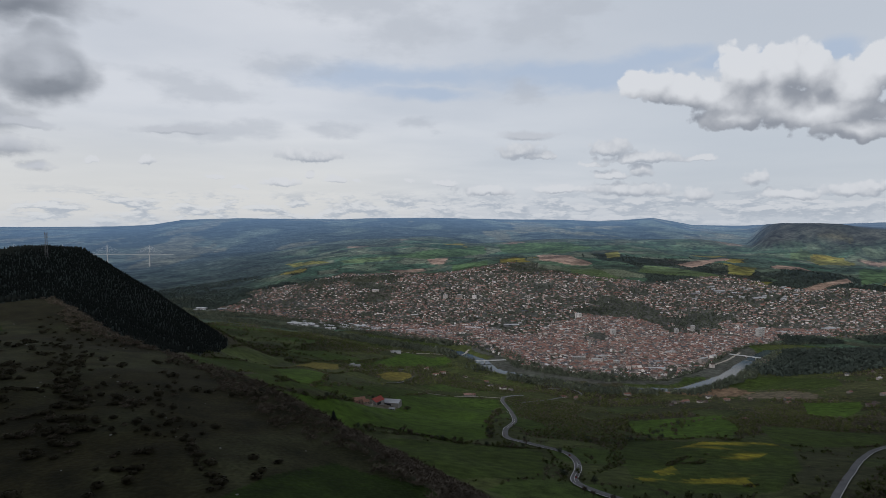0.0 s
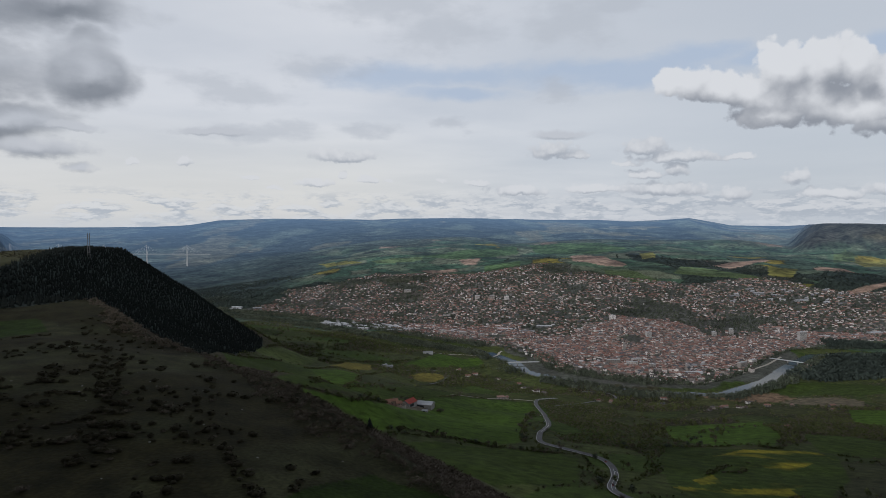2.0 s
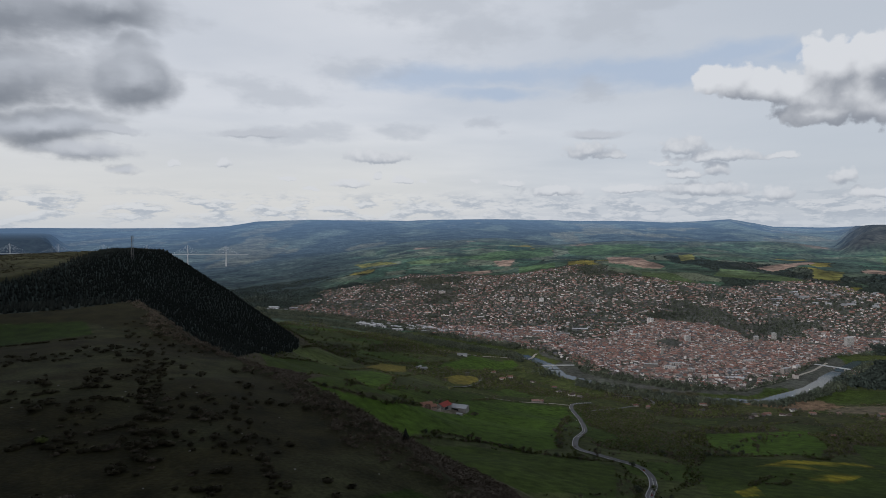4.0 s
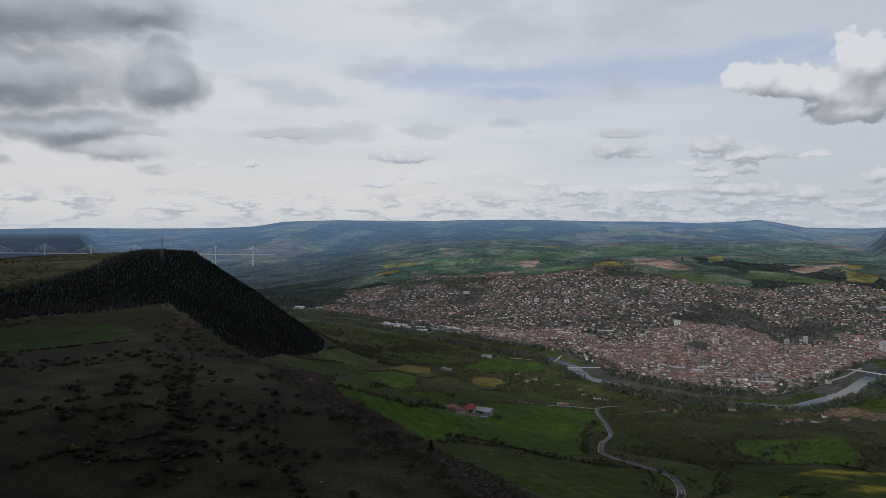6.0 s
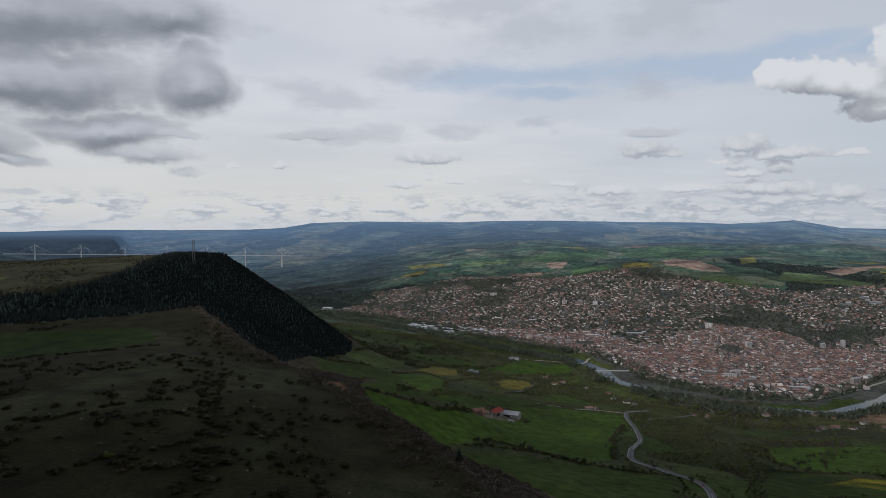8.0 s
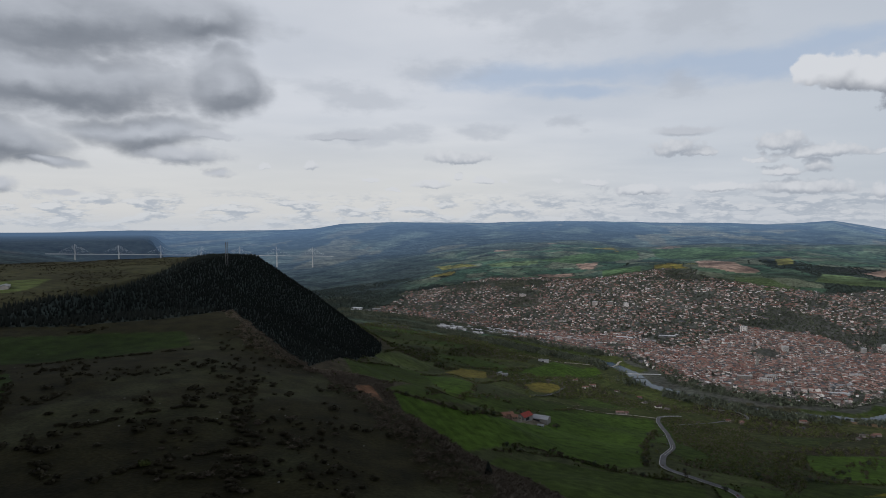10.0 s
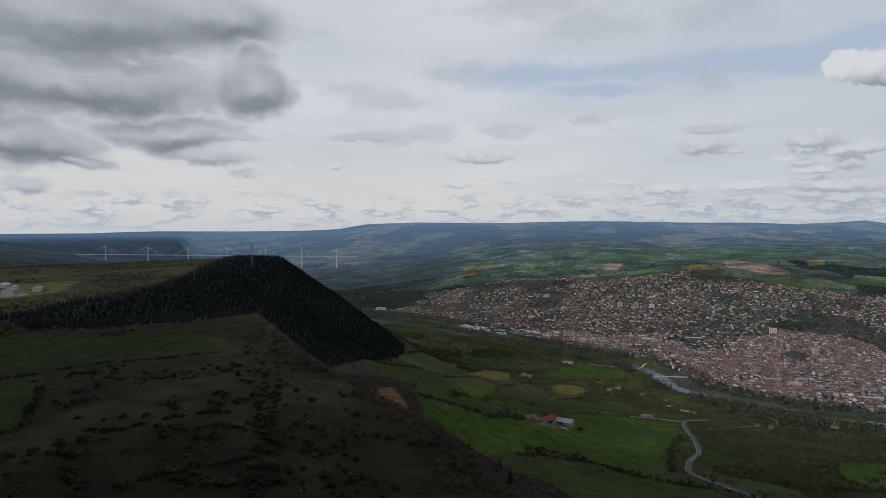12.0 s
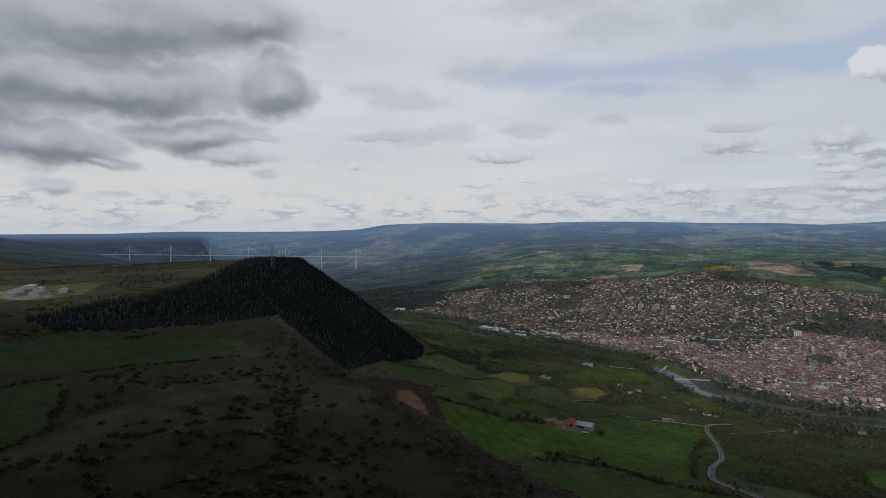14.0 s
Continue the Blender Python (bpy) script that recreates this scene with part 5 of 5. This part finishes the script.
for x, y, l, w, turn in SHEDS:
    ob = new("industrial_shed")
    part("wall", gable_walls(l / 2, w / 2, 7, 9), SHED_WALL, ob)
    part("roof", gable_roof(l / 2, w / 2, 7, 9, 0.4), METAL_ROOF, ob)
    part("loading_door", boxes((-l * 0.2, -w / 2 - 0.08, 0, l * 0.05, -w / 2, 4.5)), GLASS_DARK, ob)
    tagged(set_down(ob, x, y, turn), "low industrial shed with a pale sheet roof", "shed", "sheds of the works")
for x, y, l, w, turn in ((-850, 697, 34, 14, -50), (-803, 634, 46, 14, -55), (-783, 652, 30, 12, -55), (-812, 680, 22, 11, -50), (-769, 680, 26, 10, -48), (-830, 660, 30, 13, -55)):
    ob = new("farm_shed")
    part("wall", gable_walls(l / 2, w / 2, 3.6, 5.2), PALE, ob)
    part("roof", gable_roof(l / 2, w / 2, 3.6, 5.2, 0.5), METAL_ROOF, ob)
    part("door", boxes((-3, -w / 2 - 0.08, 0, 3, -w / 2, 3)), GLASS_DARK, ob)
    tagged(set_down(ob, x, y, turn), "low stock shed with a grey roof on the plateau", "shed", "sheds of the plateau farm")


# flats
def flats(l, w, storeys, label, x, y, turn, mat=None, bays=6):
    ob = new("apartment_block")
    h = storeys * 2.9
    part("body", boxes((-l / 2, -w / 2, -3, l / 2, w / 2, h)), mat or PALE, ob)
    part("parapet", boxes((-l / 2 - 0.2, -w / 2 - 0.2, h + 0.003, l / 2 + 0.2, w / 2 + 0.2, h + 0.7)), CONCRETE, ob)
    part("lift_house", boxes((-2, -2, h + 0.71, 3, 2, h + 3)), CONCRETE, ob)
    for s in range(storeys):
        for i in range(bays):
            c = -l / 2 + l * (i + 0.5) / bays
            part("window", boxes((c - l / bays * 0.3, -w / 2 - 0.06, s * 2.9 + 1.0, c + l / bays * 0.3, -w / 2, s * 2.9 + 2.3)), GLASS_DARK, ob)
    return tagged(set_down(ob, x, y, turn), label, "apartment block", "flats of the town")


flats(17, 17, 15, "tall pale tower block of flats", 1335, 2660, 10, bays=4)
flats(17, 17, 14, "tall pale tower block of flats", 1362, 2690, 10, bays=4)
flats(15, 15, 9, "pale square tower block of flats", 1020, 2754, 5, bays=4)
flats(22, 14, 9, "pale grey block of flats", 707, 2628, 15, bays=5)
flats(16, 14, 10, "pale grey block of flats", 1122, 2830, 0, bays=4)
for x, y, l, s, turn in ((470, 2200, 45, 6, -6), (530, 2185, 38, 5, -12), (590, 2150, 22, 5, -30), (560, 2240, 34, 5, 20), (900, 2180, 36, 6, 30), (960, 2240, 30, 5, 40), (840, 2330, 40, 4, 12),
                         (-60, 2760, 30, 6, 10), (-150, 2800, 26, 6, 0), (20, 2720, 28, 5, 15), (90, 3520, 30, 8, 0), (10, 3560, 26, 7, 10), (170, 3480, 24, 7, 5), (-420, 3900, 40, 5, 10), (620, 2900, 26, 8, 0)):
    flats(l, 13, s, "long cream block of flats with regular windows", x, y, turn, WALL_ONE, max(4, int(l / 6)))

# church tower of the old town
bell = new("bell_tower")
part("shaft", boxes((-3.2, -3.2, -2, 3.2, 3.2, 30)), STONE, bell)
part("belfry", boxes((-2.5, -2.5, 30.003, 2.5, 2.5, 38)), STONE, bell)
bm_ = bmesh.new()
bmesh.ops.create_cone(bm_, segments=8, radius1=2.7, radius2=0.1, depth=7, cap_ends=True, matrix=Matrix.Translation((0, 0, 41.52)))
part("spire", bm_, ROOF_ONE, bell)
tagged(set_down(bell, 560, 2420, 20), "square stone bell tower above the old town", "tower")


# -- bridges --
def bridge(x, y, turn, length, width, spans, label):
    ob = new("bridge")
    part("deck", boxes((-length / 2, -width / 2, 7.2, length / 2, width / 2, 8.2)), CONCRETE, ob)
    for side in (-1, 1):
        part("parapet", boxes((-length / 2, side * width / 2 - 0.2, 8.203, length / 2, side * width / 2 + 0.2, 9.2)), CONCRETE, ob)
    for i in range(1, spans):
        c = -length / 2 + length * i / spans
        part("pier", boxes((c - 1.2, -width / 2 + 0.3, -4, c + 1.2, width / 2 - 0.3, 7.19)), STONE, ob)
    ob.matrix_basis = pose(x, y, 0, 0, 0, turn)
    return tagged(ob, label, "bridge")


bridge(1102, 2285, -43, 130, 9, 4, "low concrete road bridge across the river")
bridge(160, 2215, 8, 120, 6, 3, "narrow pale footbridge over the river")

# -- viaduct --
viaduct = tagged(new("viaduct"), "long cable-stayed motorway viaduct on slender white pylons", "viaduct")


def warped(name, verts, faces, mat, parent=None):
    v = np.array(verts, float)
    x, y, z, _ = squeeze(v[:, 0], v[:, 1], v[:, 2])
    return mesh_object(name, np.stack([x, y, z], -1), faces, [mat], parent or viaduct)


A1, A7 = radians(-43.3), radians(-24.75)
P1 = Vector((-20 + 6300 * math.sin(A1), 5 + 6300 * math.cos(A1), 276))
P7 = Vector((-20 + 6300 * math.sin(A7), 5 + 6300 * math.cos(A7), 226))
along = (P7 - P1) / 6
flat = Vector((along.x, along.y, 0)).normalized()
cross = Vector((-flat.y, flat.x, 0))
QUADS = [(0, 1, 2, 3), (7, 6, 5, 4), (0, 4, 5, 1), (1, 5, 6, 2), (2, 6, 7, 3), (3, 7, 4, 0)]


def beam(p, q, w0, w1, t0, t1):
    """A tapered beam from p to q: w along the deck or up, t across it."""
    d = (q - p).normalized()
    side = cross
    other = d.cross(side).normalized()
    return [p + side * a * t0 + other * b * w0 for a, b in ((-1, -1), (1, -1), (1, 1), (-1, 1))] + [q + side * a * t1 + other * b * w1 for a, b in ((-1, -1), (1, -1), (1, 1), (-1, 1))]


for i in range(24):
    a, b = P1 + along * (-0.65 + 7.25 * i / 24), P1 + along * (-0.65 + 7.25 * (i + 1) / 24)
    warped("deck_segment", beam(a, b, 2.1, 2.1, 16, 16), QUADS, CONCRETE)
for i in range(7):
    p = P1 + along * i
    foot = max(min(float(land(np.array(p.x), np.array(p.y))), p.z - 40) - 2, p.z - 110)
    pier = warped("pier", beam(Vector((p.x, p.y, foot)), p - Vector((0, 0, 2.7)), 5.5, 3.5, 8, 6), QUADS, CONCRETE)
    top = p + Vector((0, 0, 87))
    joint = p + Vector((0, 0, 40))
    for s in (-1, 1):
        warped("pylon_leg", beam(p + flat * 6 * s + Vector((0, 0, 2.7)), joint, 1.8, 1.5, 2.0, 2.0), QUADS, CONCRETE, pier)
    warped("pylon_mast", beam(joint, top, 2.0, 1.3, 2.0, 1.4), QUADS, CONCRETE, pier)
    v, f = [], []
    for s in (-1, 1):
        for k in range(11):
            q = p + along * (s * (0.07 + 0.036 * k)) + Vector((0, 0, 2.6))
            t = joint + (top - joint) * (0.2 + 0.07 * k)
            f += [[c + len(v) for c in face] for face in QUADS]
            v += beam(q, t, 0.14, 0.14, 0.14, 0.14)
    warped("stays", v, f, CABLE, pier)

# -- lattice mast on the wooded top --
mast = new("lattice_mast")
bm_ = bmesh.new()
for sx in (-1, 1):
    for sy in (-1, 1):
        a = [bm_.verts.new((sx * (1.5 + dx) * k, sy * (1.5 + dy) * k, z)) for z, k in ((-1, 1.0), (30, 0.55)) for dx, dy in ((-0.2, -0.2), (0.2, -0.2), (0.2, 0.2), (-0.2, 0.2))]
        for f in QUADS:
            bm_.faces.new([a[j] for j in f])
part("frame", bm_, STEEL, mast)
for i in range(10):
    z = i * 3.0
    k = 1.5 - 0.068 * i
    part("brace", boxes((-k, -k - 0.1, z, k, -k + 0.1, z + 0.25), (-k, k - 0.1, z, k, k + 0.1, z + 0.25), (-k - 0.1, -k, z + 0.26, -k + 0.1, k, z + 0.5), (k - 0.1, -k, z + 0.26, k + 0.1, k, z + 0.5)), STEEL, mast)
for z in (24, 27, 29):
    part("antenna", boxes((0.9, -0.3, z, 1.6, 0.3, z + 2.2), (-1.6, -0.3, z, -0.9, 0.3, z + 2.2)), STEEL, mast, "grey panel antenna")
tagged(set_down(mast, -768, 1200, 20, 1.5, 2), "grey lattice radio mast above the pine tops", "mast")


# -- single trees and bushes --
def crown_mesh(arrays, mat, name, parent, size, wide, lift=0.0):
    v, f = arrays
    return mesh_object(name, v * (size * wide, size * wide, size) + (0, 0, lift), f, [mat], parent, normals=round_normals(v))


def tree(seed, size, mat, wide=0.62):
    """A tapered trunk with limbs and a ragged crown."""
    g = random.Random(seed)
    ob = new("tree")
    bm = bmesh.new()
    limbs = [((0, 0, -0.5), (0.1, 0.05, size * 0.55), 0.035 * size, 0.018 * size)]
    for i in range(5):
        a = g.uniform(0, 6.28)
        z = size * g.uniform(0.25, 0.5)
        limbs.append(((0.05, 0.02, z), (math.cos(a) * size * 0.3, math.sin(a) * size * 0.3, z + size * 0.3), 0.014 * size, 0.006 * size))
    for p, q, r0, r1 in limbs:
        p, q = Vector(p), Vector(q)
        bmesh.ops.create_cone(bm, segments=6, radius1=r0, radius2=r1, depth=(q - p).length, matrix=Matrix.Translation((p + q) / 2) @ (q - p).to_track_quat("Z", "Y").to_matrix().to_4x4())
    part("trunk", bm, BARK, ob)
    crown_mesh(twigs(seed + 40, 150, 1.1) if mat is BARE else clump(seed + 40, 170, 0.12), mat, "crown", ob, size * 0.85, wide, size * 0.18)
    return ob


def bush(seed, size, mat):
    g = random.Random(seed)
    ob = new("bush")
    bm = bmesh.new()
    for i in range(4):
        a = g.uniform(0, 6.28)
        q = Vector((math.cos(a) * 0.5 * size, math.sin(a) * 0.5 * size, 0.5 * size))
        bmesh.ops.create_cone(bm, segments=5, radius1=0.06 * size, radius2=0.02 * size, depth=q.length, matrix=Matrix.Translation(q / 2) @ q.to_track_quat("Z", "Y").to_matrix().to_4x4())
    part("stem", bm, BARK, ob)
    crown_mesh(twigs(seed + 70, 160) if mat is BARE else clump(seed + 70, 220, 0.11, 0.7, 0.45), mat, "foliage", ob, size, 1.45, -0.1 * size)
    return ob


BUSH_ROWS = [
    [(-273, 256), (-256, 253), (-248, 271), (-240, 283), (-218, 296)], [(-206, 203), (-198, 221), (-186, 232), (-172, 244)], [(-273, 240), (-246, 220), (-219, 200)],
    [(-423, 375), (-407, 414), (-372, 437), (-339, 467)], [(-421, 316), (-425, 340), (-419, 362)], [(-376, 326), (-310, 257), (-308, 227)], [(-182, 209), (-164, 219), (-148, 223)],
    [(-107, 219), (-93, 197), (-79, 175)], [(-126, 189), (-106, 187)], [(-214, 276), (-199, 276), (-187, 291)], [(-125, 199), (-111, 204)],
]
# loose groups: middle, spread, how many
BUSH_GROUPS = [(-377, 365, 16, 34), (-309, 371, 14, 30), (-269, 399, 14, 30), (-234, 369, 10, 22), (-335, 347, 12, 26), (-318, 285, 9, 14), (-315, 300, 8, 12), (-205, 272, 8, 12), (-231, 326, 9, 14), (-168, 290, 9, 14),
               (-148, 261, 10, 16), (-127, 240, 10, 18), (-139, 233, 8, 12), (-271, 214, 7, 12), (-185, 219, 6, 10), (-195, 248, 7, 10), (-162, 267, 8, 12), (-242, 440, 14, 18), (-186, 388, 12, 14), (-140, 258, 8, 10), (-120, 224, 7, 10)]
g_ = np.random.default_rng(31)
spots = []
for row in BUSH_ROWS:
    for (ax, ay), (bx, by) in zip(row[:-1], row[1:]):
        for k in range(int(math.hypot(bx - ax, by - ay) / 1.7)):
            f = g_.random()
            spots.append((ax + (bx - ax) * f + g_.normal(0, 1.3), ay + (by - ay) * f + g_.normal(0, 1.3), g_.uniform(0.9, 1.9)))
BAND = [(-225, 350), (-215, 328), (-178, 269), (-154, 219), (-146, 195)]
for (ax, ay), (bx, by) in zip(BAND[:-1], BAND[1:]):
    for k in range(int(math.hypot(bx - ax, by - ay) / 1.5)):
        f = g_.random()
        spots.append((ax + (bx - ax) * f + g_.normal(0, 5), ay + (by - ay) * f + g_.normal(0, 5), g_.uniform(1.0, 2.4)))
for cx, cy, spread, many in BUSH_GROUPS:
    for k in range(many):
        spots.append((cx + g_.normal(0, spread), cy + g_.normal(0, spread * 0.6), 0.7 + 1.6 * g_.random() ** 2))
hx_, hy_, g_ = scatter([(-700, 90), (60, 90), (60, 230), (-430, 640), (-700, 640)], 5.0, 24, 0.5)
hk_ = inside(hx_, hy_, RIM) & (seg_dist(hx_, hy_, RIM) > 6) & (rolling(hx_, hy_, 46, 101, 3) > 0.3) & (g_.random(len(hx_)) < 0.12)
for _, poly_ in FIELDS:
    hk_ &= ~inside(hx_, hy_, poly_)
spots += [(x, y, s) for x, y, s in zip(hx_[hk_], hy_[hk_], 1.3 + 2.0 * g_.random(hk_.sum()) ** 1.5)]
spots = np.array(spots)
order = np.argsort(np.hypot(spots[:, 0] + 150, spots[:, 1] - 230))
near_, rest_ = spots[order[:300]], spots[order[300:]]
kinds = [bush(s, 1.0, JUNIPER) for s in (1, 2, 3, 4)] + [bush(5, 1.0, BARE)]
for i, (x, y, s) in enumerate(near_):
    b = copy_thing(kinds[i % 5], Matrix()) if i >= 5 else kinds[i]
    set_down(b, x, y, i * 77, s)
    tagged(b, "brown leafless thorn bush on dry heath" if i % 5 == 4 else "dark rounded box bush on dry heath", "bush", "bushes of the heath")
planted("heath_bushes", BUSHES, rest_[:, 0], rest_[:, 1], rest_[:, 2], JUNIPER, "dark box and juniper bushes dotted over dry heath", wide=1.45, category="bushes")

# pale rocks and old field walls on the heath
rock_protos = []
for s in range(3):
    bm_ = bmesh.new()
    bmesh.ops.create_icosphere(bm_, subdivisions=1, radius=1)
    for v in bm_.verts:
        v.co *= 0.75 + 0.5 * random.random()
        v.co.z *= 0.5
    rock_protos.append(part("rock", bm_, STONE))
for i in range(70):
    x, y = random.uniform(-460, -60), random.uniform(150, 520)
    if not inside(np.array(x), np.array(y), RIM):
        continue
    r = copy_thing(rock_protos[i % 3], Matrix())
    tagged(set_down(r, x, y, i * 41, random.uniform(0.25, 0.6)), "weathered pale limestone rock in dry grass", "rock", "rocks of the heath")
for r, spot in zip(rock_protos, ((-150, 300), (-200, 280), (-240, 260))):
    tagged(set_down(r, *spot, 0, 0.6), "weathered pale limestone rock in dry grass", "rock", "rocks of the heath")

# trees of the near valley
TREES = []
g_ = np.random.default_rng(33)
for line, n, spread in ((MAIN[4:], 60, 22), ([(-240, 1102), (-200, 1150), (-165, 1184)], 16, 5), ([(-75, 1105), (-70, 1080), (-85, 1120)], 8, 4), ([(-277, 797), (-186, 858), (-150, 930)], 18, 4), ([(-170, 1060), (-150, 1085), (-120, 1130)], 8, 4), ([(-125, 800), (-105, 812)], 9, 5),
                        ([(-77, 846), (0, 821), (52, 808), (100, 830)], 24, 5), ([(60, 900), (74, 1090), (110, 1330)], 30, 7), ([(400, 1150), (480, 1230), (620, 1260)], 40, 10), ([(180, 900), (330, 1000), (400, 1150)], 50, 25)):
    for k in range(n):
        i = g_.integers(0, len(line) - 1)
        f = g_.random()
        (ax, ay), (bx, by) = line[i], line[i + 1]
        x, y = ax + (bx - ax) * f + g_.normal(0, spread), ay + (by - ay) * f + g_.normal(0, spread)
        if seg_dist(np.array(x), np.array(y), MAIN) > 9 and math.hypot(x + 128, y - 1070) > 34:
            TREES.append((x, y))
for hx0, hy0 in ((574, 1234), (567, 1545), (729, 1727), (829, 1511), (945, 1390), (300, 1600), (690, 1660), (800, 1640), (860, 1570), (610, 1590), (470, 1640), (120, 1860)):
    for k in range(9):
        a = g_.uniform(0, 6.28)
        d = g_.uniform(11, 30)
        TREES.append((hx0 + d * math.cos(a), hy0 + d * math.sin(a)))
kinds = [tree(1, 1, LEAF), tree(2, 1, LEAF), tree(3, 1, BARE), tree(4, 1, HAZED_GARDEN), tree(5, 1, BARE)]
for i, (x, y) in enumerate(TREES):
    t = copy_thing(kinds[i % 5], Matrix()) if i >= 5 else kinds[i]
    set_down(t, x, y, i * 53, g_.uniform(4, 9))
    tagged(t, "leafless brown tree in a hedgerow" if i % 5 in (2, 4) else "small green hedgerow tree in early leaf", "tree", "trees of the valley slope")
# low scrub of the far plateau
ux_, uy_, g_ = scatter([(-1400, 450), (-560, 450), (-700, 860), (-790, 1180), (-1400, 1500)], 7, 36, 0.5)
uk_ = (rolling(ux_, uy_, 60, 131, 3) > -0.05) & (g_.random(len(ux_)) < 0.5) & ~inside(ux_, uy_, PINES)
for _, poly_ in FIELDS:
    uk_ &= ~inside(ux_, uy_, poly_)
planted("plateau_scrub", TOWN_CROWNS, ux_[uk_], uy_[uk_], g_.uniform(0.8, 2.2, uk_.sum()), JUNIPER, "low juniper scrub on the dry plateau", wide=1.3, category="bushes")
lime = bush(9, 1.0, FRESH)
tagged(set_down(lime, -196, 222, 0, 2.8), "bush in fresh lime-green leaf on dark heath", "bush")
pine_one = new("pine")
crown_mesh(conifer(9, 7, 8), PINE, "crown", pine_one, 6, 1.0)
part("trunk", boxes((-0.2, -0.2, -1, 0.2, 0.2, 4)), BARK, pine_one)
tagged(set_down(pine_one, -65, 286, 0, 1.25), "single dark pine standing at the slope's edge", "tree")


# -- cars on the road --
CAR_PAINT = toned("car_paint", [(0.0, (0.75, 0.75, 0.75)), (0.5, (0.2, 0.2, 0.22)), (0.8, (0.4, 0.05, 0.04))], 0.3, "ShaderNodeObjectInfo", 0.05)
RUBBER = mottled("tyre_rubber", (0.02, 0.02, 0.02), (0.035, 0.035, 0.035), 2)


def car(x, y, turn):
    ob = new("car")
    part("body", boxes((-2.1, -0.85, 0.35, 2.1, 0.85, 0.95)), CAR_PAINT, ob)
    bm = boxes((-1.3, -0.75, 0.953, 0.9, 0.75, 1.45))
    for v in bm.verts:
        if v.co.z > 1.2:
            v.co.x *= 0.75
    part("cabin", bm, GLASS_DARK, ob)
    for sx in (-1.3, 1.3):
        for sy in (-0.86, 0.86):
            w = bmesh.new()
            bmesh.ops.create_cone(w, segments=12, radius1=0.34, radius2=0.34, depth=0.2, cap_ends=True, matrix=pose(sx, sy, 0.34, 90, 0, 0))
            wheel = part("wheel", w, RUBBER, ob)
            rim = bmesh.new()
            bmesh.ops.create_cone(rim, segments=10, radius1=0.2, radius2=0.2, depth=0.22, cap_ends=True, matrix=pose(sx, sy, 0.34, 90, 0, 0))
            part("rim", rim, STEEL, wheel, "dull metal rim")
    return tagged(set_down(ob, x, y, turn, 1.0, 1.5), "small car on the winding asphalt road", "car", "cars on the road")


car(124, 1300, 75), car(110, 1120, 75), car(150, 790, 92), car(148, 730, 85), car(126, 640, 80)
